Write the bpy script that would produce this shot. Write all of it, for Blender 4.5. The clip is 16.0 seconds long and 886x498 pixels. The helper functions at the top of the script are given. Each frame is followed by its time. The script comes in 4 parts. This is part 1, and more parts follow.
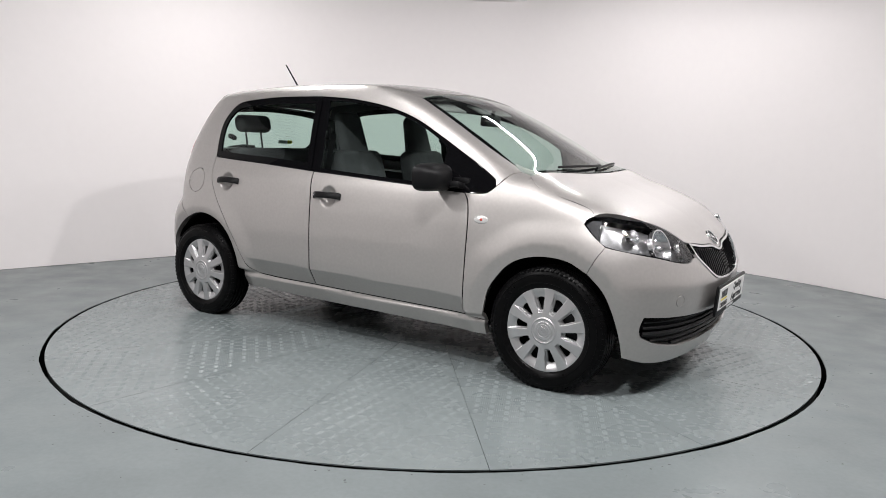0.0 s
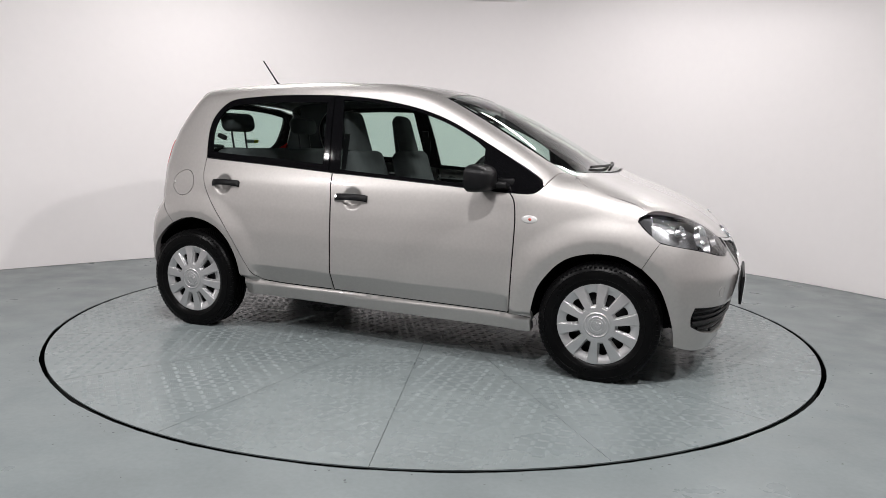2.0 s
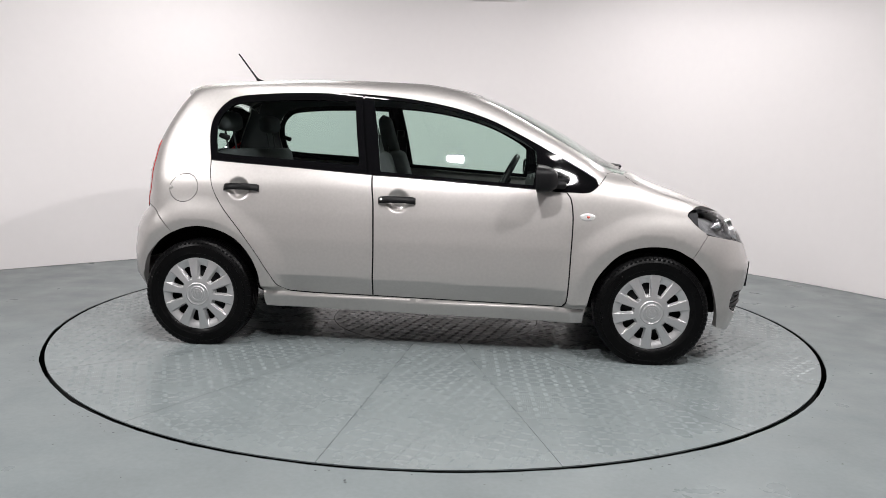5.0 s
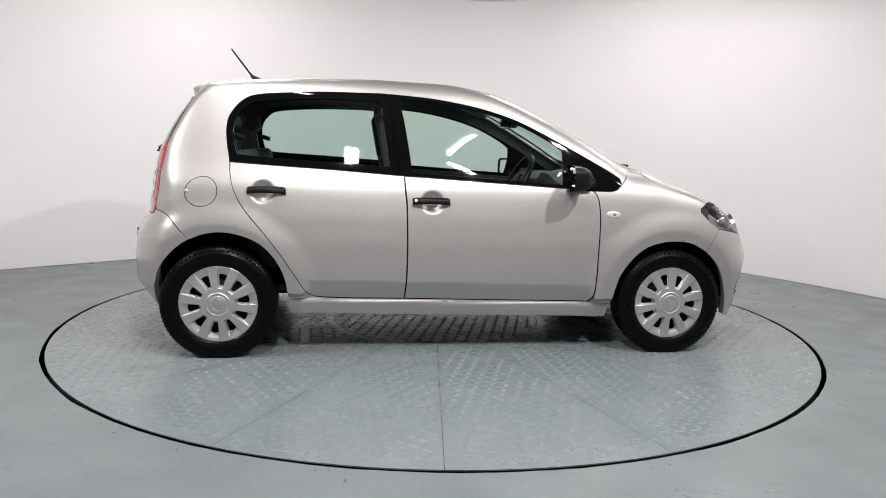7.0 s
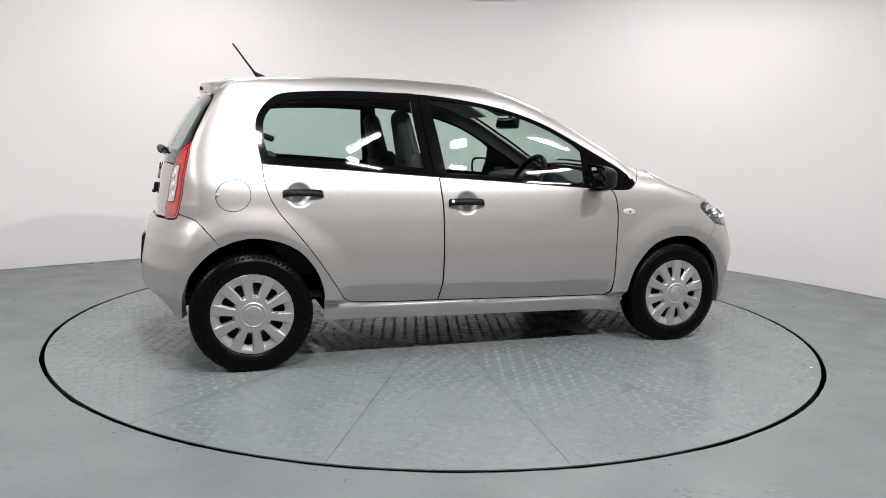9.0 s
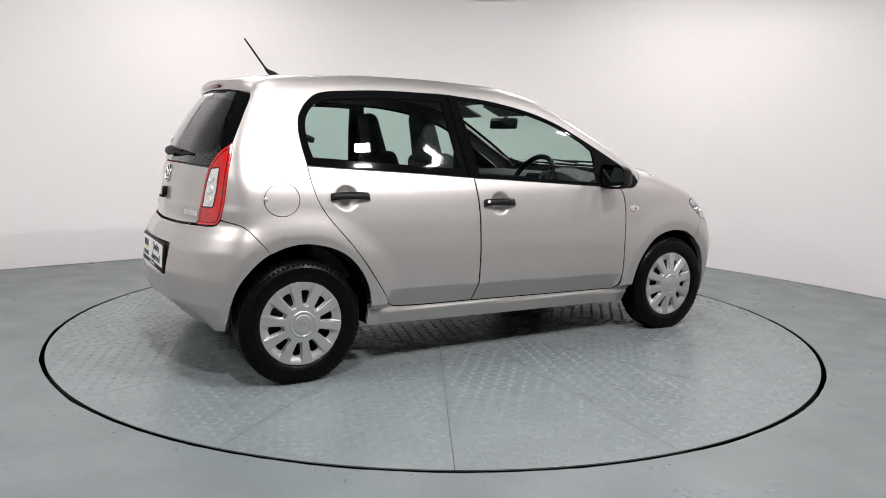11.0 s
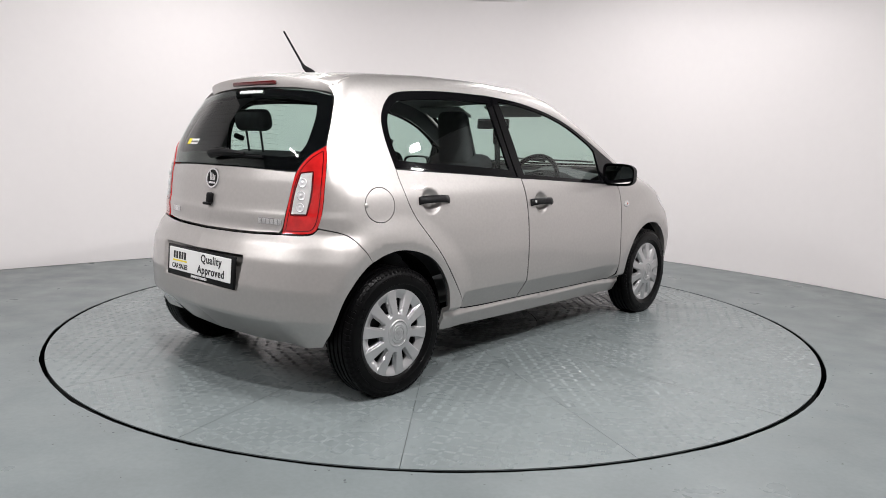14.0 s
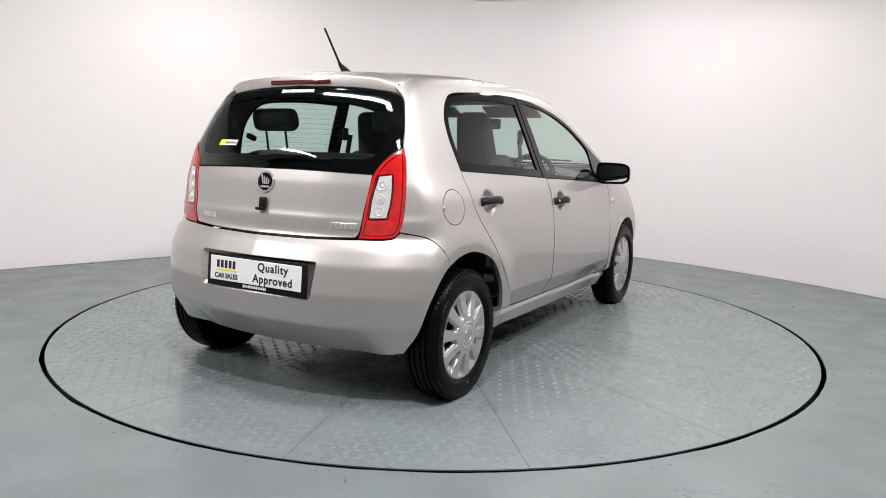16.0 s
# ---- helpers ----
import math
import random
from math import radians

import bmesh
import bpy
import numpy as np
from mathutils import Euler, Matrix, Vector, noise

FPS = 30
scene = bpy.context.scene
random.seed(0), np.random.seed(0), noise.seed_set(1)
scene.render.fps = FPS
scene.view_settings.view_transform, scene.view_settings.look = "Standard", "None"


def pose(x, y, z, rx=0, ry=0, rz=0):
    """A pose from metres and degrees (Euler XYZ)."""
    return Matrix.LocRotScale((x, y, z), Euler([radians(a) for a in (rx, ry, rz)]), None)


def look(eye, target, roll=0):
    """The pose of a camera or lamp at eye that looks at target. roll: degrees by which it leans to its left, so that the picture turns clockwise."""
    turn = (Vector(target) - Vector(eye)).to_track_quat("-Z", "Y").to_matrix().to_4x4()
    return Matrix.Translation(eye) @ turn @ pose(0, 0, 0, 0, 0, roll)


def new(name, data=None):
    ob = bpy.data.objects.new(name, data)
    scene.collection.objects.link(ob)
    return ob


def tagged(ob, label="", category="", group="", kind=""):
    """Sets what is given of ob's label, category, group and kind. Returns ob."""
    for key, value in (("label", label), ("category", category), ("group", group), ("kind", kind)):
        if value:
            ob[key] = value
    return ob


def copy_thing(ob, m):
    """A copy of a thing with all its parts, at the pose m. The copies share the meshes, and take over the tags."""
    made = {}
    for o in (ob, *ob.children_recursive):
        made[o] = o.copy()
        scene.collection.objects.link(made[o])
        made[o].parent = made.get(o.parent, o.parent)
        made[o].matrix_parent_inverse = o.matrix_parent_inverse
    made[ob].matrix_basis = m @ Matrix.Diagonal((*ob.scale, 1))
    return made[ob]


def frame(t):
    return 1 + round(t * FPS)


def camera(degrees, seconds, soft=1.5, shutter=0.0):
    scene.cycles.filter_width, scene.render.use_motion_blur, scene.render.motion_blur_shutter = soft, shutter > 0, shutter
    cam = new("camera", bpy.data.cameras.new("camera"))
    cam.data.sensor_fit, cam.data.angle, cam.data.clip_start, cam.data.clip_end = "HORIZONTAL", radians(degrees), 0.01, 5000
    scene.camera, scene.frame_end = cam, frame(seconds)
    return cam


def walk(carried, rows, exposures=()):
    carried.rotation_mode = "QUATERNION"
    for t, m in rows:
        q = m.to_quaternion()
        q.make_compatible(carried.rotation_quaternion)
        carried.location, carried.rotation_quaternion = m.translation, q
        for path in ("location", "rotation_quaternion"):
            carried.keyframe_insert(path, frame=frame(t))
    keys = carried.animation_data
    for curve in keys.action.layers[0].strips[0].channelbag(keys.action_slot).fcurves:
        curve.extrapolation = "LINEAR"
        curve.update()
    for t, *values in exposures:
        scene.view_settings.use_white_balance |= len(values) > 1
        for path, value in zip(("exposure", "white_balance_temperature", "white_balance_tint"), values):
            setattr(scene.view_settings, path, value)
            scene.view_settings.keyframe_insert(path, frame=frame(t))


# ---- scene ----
cam = camera(62.92, 16.0, soft=0.7)
EYE = pose(0.0, -4.643, 1.1267, 90 - 8.287, 0, -0.454) @ pose(0, 0, 0, 0, 0, 1.452)
walk(cam, [(0.0, EYE), (16.0, EYE)], exposures=[(0.0, 0.30), (2.0, 0.26), (3.5, 0.36), (7.0, 0.32), (9.0, 0.30), (12.5, 0.26), (14.0, 0.31), (16.0, 0.38)])

# ---- light ----
CEIL = 3.26
world = bpy.data.worlds.new("room_air")
scene.world = world
world.use_nodes = True
world.node_tree.nodes["Background"].inputs[0].default_value = (0.9, 0.95, 1.0, 1)
world.node_tree.nodes["Background"].inputs[1].default_value = 0.02
# flood lights on a ring and most strip lights within it, all just under the ceiling
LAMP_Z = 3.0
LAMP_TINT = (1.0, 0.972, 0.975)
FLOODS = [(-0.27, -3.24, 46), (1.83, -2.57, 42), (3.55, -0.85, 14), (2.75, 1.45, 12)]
# the 88 W strip is added fill for the car side and right wall
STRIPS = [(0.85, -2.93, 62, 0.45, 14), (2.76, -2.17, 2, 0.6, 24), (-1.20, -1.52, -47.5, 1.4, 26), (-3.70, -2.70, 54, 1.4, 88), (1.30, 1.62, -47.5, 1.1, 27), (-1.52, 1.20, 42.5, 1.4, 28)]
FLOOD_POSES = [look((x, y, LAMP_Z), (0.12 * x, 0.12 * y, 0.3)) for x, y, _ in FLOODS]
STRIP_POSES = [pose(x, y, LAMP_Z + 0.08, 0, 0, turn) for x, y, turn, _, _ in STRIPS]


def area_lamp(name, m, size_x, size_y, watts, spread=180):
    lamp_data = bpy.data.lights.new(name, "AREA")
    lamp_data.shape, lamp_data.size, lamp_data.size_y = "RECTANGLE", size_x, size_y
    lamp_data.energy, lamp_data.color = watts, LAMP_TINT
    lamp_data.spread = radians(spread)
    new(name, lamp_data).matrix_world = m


for m, (_, _, watts) in zip(FLOOD_POSES, FLOODS):
    area_lamp("flood_lamp", m @ pose(0, 0, -0.042), 0.15, 0.07, watts, 165)
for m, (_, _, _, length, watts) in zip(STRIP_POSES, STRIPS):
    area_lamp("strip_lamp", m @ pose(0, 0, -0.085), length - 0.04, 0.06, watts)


# ---- materials ----
def mat(name, colour, rough=0.5, metal=0.0, coat=0.0, spots=0.0, scale=8.0, bump=0.0, bump_scale=200.0, fine=0.0, rough_var=0.0, spec=0.5):
    """A surface with a coarse and a fine variation of its colour, gloss variation and relief."""
    m = bpy.data.materials.new(name)
    m.use_nodes = True
    nt = m.node_tree
    b = nt.nodes["Principled BSDF"]
    b.inputs["Base Color"].default_value = (*colour, 1)
    b.inputs["Roughness"].default_value = rough
    b.inputs["Metallic"].default_value = metal
    b.inputs["Coat Weight"].default_value = coat
    b.inputs["Coat Roughness"].default_value = 0.03
    b.inputs["Specular IOR Level"].default_value = spec
    co = nt.nodes.new("ShaderNodeTexCoord")

    def tex(sc, detail):
        n = nt.nodes.new("ShaderNodeTexNoise")
        n.inputs["Scale"].default_value, n.inputs["Detail"].default_value = sc, detail
        nt.links.new(co.outputs["Object"], n.inputs["Vector"])
        return n.outputs["Fac"]

    def remap(src, lo, hi):
        n = nt.nodes.new("ShaderNodeMapRange")
        n.inputs["From Min"].default_value, n.inputs["From Max"].default_value = 0.3, 0.7
        n.inputs["To Min"].default_value, n.inputs["To Max"].default_value = lo, hi
        nt.links.new(src, n.inputs["Value"])
        return n.outputs["Result"]

    if spots or fine:
        mul = nt.nodes.new("ShaderNodeMath")
        mul.operation = "MULTIPLY"
        nt.links.new(remap(tex(scale, 5), 1 - spots, 1 + spots), mul.inputs[0])
        nt.links.new(remap(tex(scale * 22, 3), 1 - fine, 1 + fine), mul.inputs[1])
        mix = nt.nodes.new("ShaderNodeVectorMath")
        mix.operation = "SCALE"
        mix.inputs[0].default_value = colour
        nt.links.new(mul.outputs[0], mix.inputs["Scale"])
        nt.links.new(mix.outputs[0], b.inputs["Base Color"])
    if rough_var:
        nt.links.new(remap(tex(scale * 1.7, 6), rough - rough_var, rough + rough_var), b.inputs["Roughness"])
    if bump:
        bn = nt.nodes.new("ShaderNodeBump")
        bn.inputs["Strength"].default_value, bn.inputs["Distance"].default_value = bump, 0.002
        nt.links.new(tex(bump_scale, 3), bn.inputs["Height"])
        nt.links.new(bn.outputs[0], b.inputs["Normal"])
    return m


def glass_mat(name, tint, gloss=1.0, rough=0.0):
    """A thin pane: tinted see-through sheet with a reflecting face."""
    m = bpy.data.materials.new(name)
    m.use_nodes = True
    nt = m.node_tree
    nt.nodes.remove(nt.nodes["Principled BSDF"])
    tr, gl, mx, lw, pw, mr = (nt.nodes.new("ShaderNode" + k) for k in ("BsdfTransparent", "BsdfGlossy", "MixShader", "LayerWeight", "Math", "MapRange"))
    tr.inputs[0].default_value = (*tint, 1)
    gl.inputs["Color"].default_value = (gloss, gloss, gloss, 1)
    gl.inputs["Roughness"].default_value = rough
    lw.inputs["Blend"].default_value = 0.5
    pw.operation = "POWER"
    pw.inputs[1].default_value = 5.0
    mr.inputs["To Min"].default_value, mr.inputs["To Max"].default_value = 0.05, 1.0
    nt.links.new(lw.outputs["Facing"], pw.inputs[0])
    nt.links.new(pw.outputs[0], mr.inputs["Value"])
    nt.links.new(mr.outputs[0], mx.inputs[0])
    nt.links.new(tr.outputs[0], mx.inputs[1])
    nt.links.new(gl.outputs[0], mx.inputs[2])
    nt.links.new(mx.outputs[0], nt.nodes["Material Output"].inputs[0])
    return m


def glow_mat(name, colour, strength):
    m = mat(name, colour)
    b = m.node_tree.nodes["Principled BSDF"]
    b.inputs["Emission Color"].default_value = (*colour, 1)
    b.inputs["Emission Strength"].default_value = strength
    return m


PAINT = mat("silver_paint", (0.472, 0.451, 0.436), 0.45, 0.78, 1.0, 0.015, 3.0, 0.05, 1500.0, 0.03)
BLACK_PLASTIC = mat("black_plastic", (0.005, 0.005, 0.0055), 0.42, 0, 0, 0.1, 20, 0.15, 900, spec=0.16)
BLACK_GLOSS = mat("black_gloss", (0.003, 0.003, 0.0035), 0.04, 0, 0.0, 0.05, 10, spec=0.2)
# black of wiper blade and lamp gasket, also of the shade in door gaps
SEAL_AND_GAP = mat("rubber_seal_and_gap_shade", (0.003, 0.003, 0.0035), 0.4, 0, 0, 0.1, 25, spec=0.12)
RUBBER = mat("tyre_rubber", (0.0022, 0.0022, 0.0024), 0.32, 0, 0, 0.2, 18, 0.06, 120, 0.05, 0.06, 0.09)
DARK = mat("dark_underbody", (0.002, 0.002, 0.0022), 0.9, 0, 0, 0.3, 12, 0.3, 120, spec=0.1)
COVER = mat("wheel_cover_silver", (0.50, 0.50, 0.505), 0.33, 0.75, 0.35, 0.04, 20, 0.05, 900, 0.02)
STEEL = mat("dark_steel", (0.03, 0.03, 0.032), 0.5, 0.6, 0, 0.2, 20)
CHROME = mat("chrome", (0.88, 0.88, 0.89), 0.2, 1.0, 0, 0.02, 30)
LAMP_BODY = mat("lamp_housing_grey", (0.30, 0.30, 0.305), 0.28, 0.7, 0, 0.2, 30, 0.1, 60)
REFLECTOR = mat("lamp_reflector", (0.78, 0.78, 0.79), 0.3, 0.6, 0, 0.2, 40, 0.3, 90)
CLOTH = mat("seat_cloth", (0.045, 0.046, 0.049), 0.9, 0, 0, 0.12, 20, 0.0, 200, 0.0)
TRIM = mat("cabin_trim", (0.052, 0.053, 0.055), 0.65, 0, 0, 0.08, 12, 0.06, 200)
LINING = mat("pale_lining", (0.26, 0.26, 0.255), 0.85, 0, 0, 0.05, 15, 0.2, 500)
GLASS = glass_mat("green_glass", (0.74, 0.86, 0.81))
GLASS_DARK = glass_mat("rear_glass", (0.70, 0.82, 0.775))
LAMP_GLASS = glass_mat("lamp_glass", (0.95, 0.96, 0.97))
RED = mat("red_lens", (0.46, 0.012, 0.012), 0.12, 0, 0.6, 0.22, 22, 0.35, 110)
RED_DARK = mat("dark_red_lens", (0.07, 0.004, 0.005), 0.12, 0, 0.6, 0.08, 30)
WHITE_LENS = mat("white_lens", (0.62, 0.61, 0.60), 0.12, 0.3, 0.6, 0.08, 30, 0.35, 160)
AMBER = mat("orange_bulb", (0.42, 0.07, 0.05), 0.2, 0, 0.5)
PLATE_WHITE = mat("plate_white", (0.78, 0.78, 0.77), 0.35, 0, 0.2, 0.03, 10)
INK = mat("black_ink", (0.012, 0.012, 0.013), 0.5)
WHITE_INK = mat("white_ink", (0.75, 0.75, 0.75), 0.5)
YELLOW = mat("yellow_ink", (0.8, 0.66, 0.03), 0.5)
MIRROR = mat("mirror_glass", (0.9, 0.9, 0.9), 0.01, 1.0)
WALL = mat("white_wall_paint", (0.80, 0.768, 0.765), 0.75, 0, 0, 0.012, 0.7, 0.12, 60, 0.006)
FLOOR = mat("grey_floor_paint", (0.155, 0.178, 0.181), 0.36, 0, 0, 0.09, 2.4, 0.08, 25, 0.05, 0.1, 0.35)
PLATE = mat("painted_steel_plate", (0.170, 0.195, 0.198), 0.27, 0, 0, 0.07, 2.2, 0.05, 40, 0.03, 0.1, 0.4)
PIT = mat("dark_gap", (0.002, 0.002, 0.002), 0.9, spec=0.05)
TREAD = mat("worn_tread", (0.188, 0.215, 0.218), 0.30, 0.0, 0, 0.1, 6, 0.05, 40, 0.05, 0.1, 0.35)
EDGE = mat("worn_edge", (0.016, 0.017, 0.017), 0.6, 0.2, 0, 0.5, 14, 0.5, 60)
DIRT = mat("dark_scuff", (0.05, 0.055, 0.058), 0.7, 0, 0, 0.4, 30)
DIFFUSER = glow_mat("lamp_diffuser", (1.0, 0.985, 0.965), 6.0)
CEILING = mat("dark_ceiling_paint", (0.045, 0.045, 0.047), 0.8, 0, 0, 0.05, 1.5, 0.1, 40)
HOUSING = mat("white_housing", (0.75, 0.75, 0.75), 0.5)


# ---- mesh helpers ----
def link_mesh(name, verts, faces, material, parent=None, label="", smooth=True, normals=None):
    me = bpy.data.meshes.new(name)
    me.from_pydata([tuple(map(float, v)) for v in verts], [], [tuple(map(int, f)) for f in faces])
    me.materials.append(material)
    me.update()
    if smooth:
        me.polygons.foreach_set("use_smooth", [True] * len(me.polygons))
    if normals is not None:
        me.normals_split_custom_set_from_vertices([tuple(map(float, n)) for n in normals])
    ob = new(name, me)
    ob.parent = parent
    if label:
        tagged(ob, label)
    return ob


def part(name, bm, material, parent=None, label="", smooth=True, angle=35):
    """One bmesh as one mesh object under a thing or a part."""
    bmesh.ops.recalc_face_normals(bm, faces=bm.faces)
    if smooth:
        for f in bm.faces:
            f.smooth = True
        for e in bm.edges:
            if len(e.link_faces) == 2 and e.calc_face_angle(0) > radians(angle):
                e.smooth = False
    me = bpy.data.meshes.new(name)
    bm.to_mesh(me)
    bm.free()
    me.materials.append(material)
    ob = new(name, me)
    ob.parent = parent
    if label:
        tagged(ob, label)
    return ob


def box(bm, sx, sy, sz, m=Matrix(), bevel=0.0, seg=2, taper=None):
    """A bevelled block; taper scales its top in x and y."""
    vs = bmesh.ops.create_cube(bm, size=1.0)["verts"]
    for v in vs:
        k = taper if taper and v.co.z > 0 else (1, 1)
        v.co = Vector((v.co.x * sx * k[0], v.co.y * sy * k[1], v.co.z * sz))
    if bevel:
        es = {e for v in vs for e in v.link_edges}
        r = bmesh.ops.bevel(bm, geom=list(es), offset=bevel, segments=seg, profile=0.5, affect="EDGES")
        vs = list({v for f in r["faces"] for v in f.verts} | {v for v in vs if v.is_valid})
    for v in vs:
        v.co = m @ v.co
    return vs


def tube(bm, pts, radius, sides=10, cap=True):
    """A round bar along points; radius is one number or one for each point."""
    pts = [Vector(p) for p in pts]
    rs = radius if isinstance(radius, (list, tuple)) else [radius] * len(pts)
    rings = []
    for i, p in enumerate(pts):
        d = (pts[min(i + 1, len(pts) - 1)] - pts[max(i - 1, 0)]).normalized()
        q = d.to_track_quat("Z", "Y").to_matrix()
        rings.append([bm.verts.new(p + q @ Vector((rs[i] * math.cos(a), rs[i] * math.sin(a), 0))) for a in (2 * math.pi * k / sides for k in range(sides))])
    for a, b in zip(rings, rings[1:]):
        for k in range(sides):
            bm.faces.new((a[k], a[(k + 1) % sides], b[(k + 1) % sides], b[k]))
    if cap:
        bm.faces.new(rings[0][::-1])
        bm.faces.new(rings[-1])


def lathe(bm, profile, sides=64, m=Matrix(), closed=False):
    """Turns (radius, height) pairs round the z axis."""
    rings = [[bm.verts.new(m @ Vector((r * math.cos(a), r * math.sin(a), h))) for a in (2 * math.pi * k / sides for k in range(sides))] for r, h in profile]
    pairs = list(zip(rings, rings[1:])) + ([(rings[-1], rings[0])] if closed else [])
    for a, b in pairs:
        for k in range(sides):
            bm.faces.new((a[k], a[(k + 1) % sides], b[(k + 1) % sides], b[k]))
    return rings


def inside(poly, pts):
    """Which points lie within a closed outline."""
    poly, pts = np.asarray(poly), np.asarray(pts)
    x, y = pts[:, 0], pts[:, 1]
    hit = np.zeros(len(pts), bool)
    x0, y0 = poly[-1]
    for x1, y1 in poly:
        if y0 != y1:
            hit ^= ((y1 > y) != (y0 > y)) & (x < (x0 - x1) * (y - y1) / (y0 - y1) + x1)
        x0, y0 = x1, y1
    return hit


def curve(pts, step=0.02, corner=38, closed=True):
    """A smooth outline through points; sharp where it turns by more than corner degrees."""
    p = np.asarray(pts, float)
    n = len(p)
    out = []
    for i in range(n if closed else n - 1):
        a, b = p[i], p[(i + 1) % n]
        z, c = p[(i - 1) % n], p[(i + 2) % n]
        if not closed:
            z, c = p[max(i - 1, 0)], p[min(i + 2, n - 1)]

        def turned(u, v, w):
            d, e = v - u, w - v
            k = np.hypot(*d) * np.hypot(*e)
            return k < 1e-12 or np.degrees(np.arccos(np.clip(d @ e / k, -1, 1))) > corner
        seg = np.hypot(*(b - a))
        ta = (b - a) if turned(z, a, b) else (b - z) / (np.hypot(*(a - z)) + seg) * seg
        tb = (b - a) if turned(a, b, c) else (c - a) / (np.hypot(*(c - b)) + seg) * seg
        k = max(1, int(math.ceil(seg / step)))
        for t in np.arange(k) / k:
            out.append((2 * t**3 - 3 * t**2 + 1) * a + (t**3 - 2 * t**2 + t) * ta + (3 * t**2 - 2 * t**3) * b + (t**3 - t**2) * tb)
    if not closed:
        out.append(p[-1])
    return np.array(out)


def shrink(poly, d):
    """An outline moved inwards by d (outwards where d is negative)."""
    p = np.asarray(poly)
    area = 0.5 * np.sum(p[:, 0] * np.roll(p[:, 1], -1) - np.roll(p[:, 0], -1) * p[:, 1])
    t = np.roll(p, -1, 0) - np.roll(p, 1, 0)
    t /= np.maximum(np.hypot(t[:, 0], t[:, 1]), 1e-9)[:, None]
    return p + d * np.sign(area) * np.stack([-t[:, 1], t[:, 0]], 1)


def sheet(name, chart, outline, holes=(), material=None, parent=None, label="", grid=0.025, gap=0.0, flange=0.012, offset=0.0, mirror=False):
    """A panel of a curved surface, cut to its outline, with holes and edges that turn inwards. chart gives places and normals for its flat coordinates."""
    from mathutils.geometry import delaunay_2d_cdt
    outer = shrink(outline, gap) if gap else np.asarray(outline)
    inner = [shrink(h, -gap) if gap else np.asarray(h) for h in holes]
    lo, hi = outer.min(0), outer.max(0)
    gx, gy = np.meshgrid(np.arange(lo[0], hi[0], grid), np.arange(lo[1], hi[1], grid), indexing="ij")
    gx[:, ::2] += grid / 2
    pts = np.stack([gx.ravel(), gy.ravel()], 1)
    keep = inside(outer, pts)
    for h in inner:
        keep &= ~inside(h, pts)
    border = np.concatenate([outer, *inner])
    pts = pts[keep]
    if len(pts):
        near = np.full(len(pts), 9.0)
        for q in border:
            near = np.minimum(near, np.hypot(pts[:, 0] - q[0], pts[:, 1] - q[1]))
        pts = pts[near > 0.45 * grid]
    flat = [Vector(q) for q in np.concatenate([border, pts])]
    edges, at = [], 0
    for loop in (outer, *inner):
        edges += [(at + k, at + (k + 1) % len(loop)) for k in range(len(loop))]
        at += len(loop)
    vs, _, fs, *_ = delaunay_2d_cdt(flat, edges, [], 0, 1e-7)
    v2 = np.array([tuple(v) for v in vs])
    f = np.array([t for t in fs if len(t) == 3])
    mid = v2[f].mean(1)
    ok = inside(outer, mid)
    for h in inner:
        ok &= ~inside(h, mid)
    f = f[ok]
    used = np.unique(f)
    back = np.full(len(v2), -1)
    back[used] = np.arange(len(used))
    v2, f = v2[used], back[f]
    pos, nor = chart(v2)
    if offset:
        pos = pos + nor * offset
    a, b, c = pos[f[0]]
    fn = np.cross(pos[f[:, 1]] - pos[f[:, 0]], pos[f[:, 2]] - pos[f[:, 0]])
    flip = (fn * nor[f].mean(1)).sum(1) < 0
    f[flip] = f[flip][:, ::-1]
    verts, norms, faces = [pos], [nor], [tuple(t) for t in f]
    if flange:
        count = {}
        for t in faces:
            for e in ((t[0], t[1]), (t[1], t[2]), (t[2], t[0])):
                key = (min(e), max(e))
                count[key] = None if key in count else e
        rim = [e for e in count.values() if e]
        base = len(pos)
        for e in rim:
            i, j = e
            d = pos[j] - pos[i]
            side = np.cross(d, nor[i] + nor[j])
            side /= max(np.linalg.norm(side), 1e-9)
            quad = [pos[i], pos[j], pos[j] - nor[j] * flange, pos[i] - nor[i] * flange]
            verts.append(np.array(quad))
            norms.append(np.array([side] * 4))
            faces.append((base + 1, base, base + 3, base + 2))
            base += 4
    verts, norms = np.concatenate(verts), np.concatenate(norms)
    if mirror:
        verts, norms = verts * (1, -1, 1), norms * (1, -1, 1)
        faces = [t[::-1] for t in faces]
    return link_mesh(name, verts, faces, material, parent, label, True, norms)


# ---- the body's surface: the car points along +x, its right side is -y ----
def table(xs, ys, blur):
    """A smoothed curve through a few pairs."""
    g = np.linspace(xs[0] - 0.3, xs[-1] + 0.3, 1200)
    d = np.interp(g, xs, ys)
    lead, tail = (ys[1] - ys[0]) / (xs[1] - xs[0]), (ys[-1] - ys[-2]) / (xs[-1] - xs[-2])
    d = np.where(g < xs[0], ys[0] + (g - xs[0]) * lead, np.where(g > xs[-1], ys[-1] + (g - xs[-1]) * tail, d))
    s = blur / (g[1] - g[0])
    r = int(3 * s) + 1
    w = np.exp(-0.5 * (np.arange(-r, r + 1) / s) ** 2)
    d = np.convolve(np.pad(d, r, mode="reflect", reflect_type="odd"), w / w.sum(), "valid")
    return lambda v: np.interp(v, g, d)


def step01(v, a, b):
    k = np.clip((v - a) / (b - a), 0, 1)
    return k * k * (3 - 2 * k)


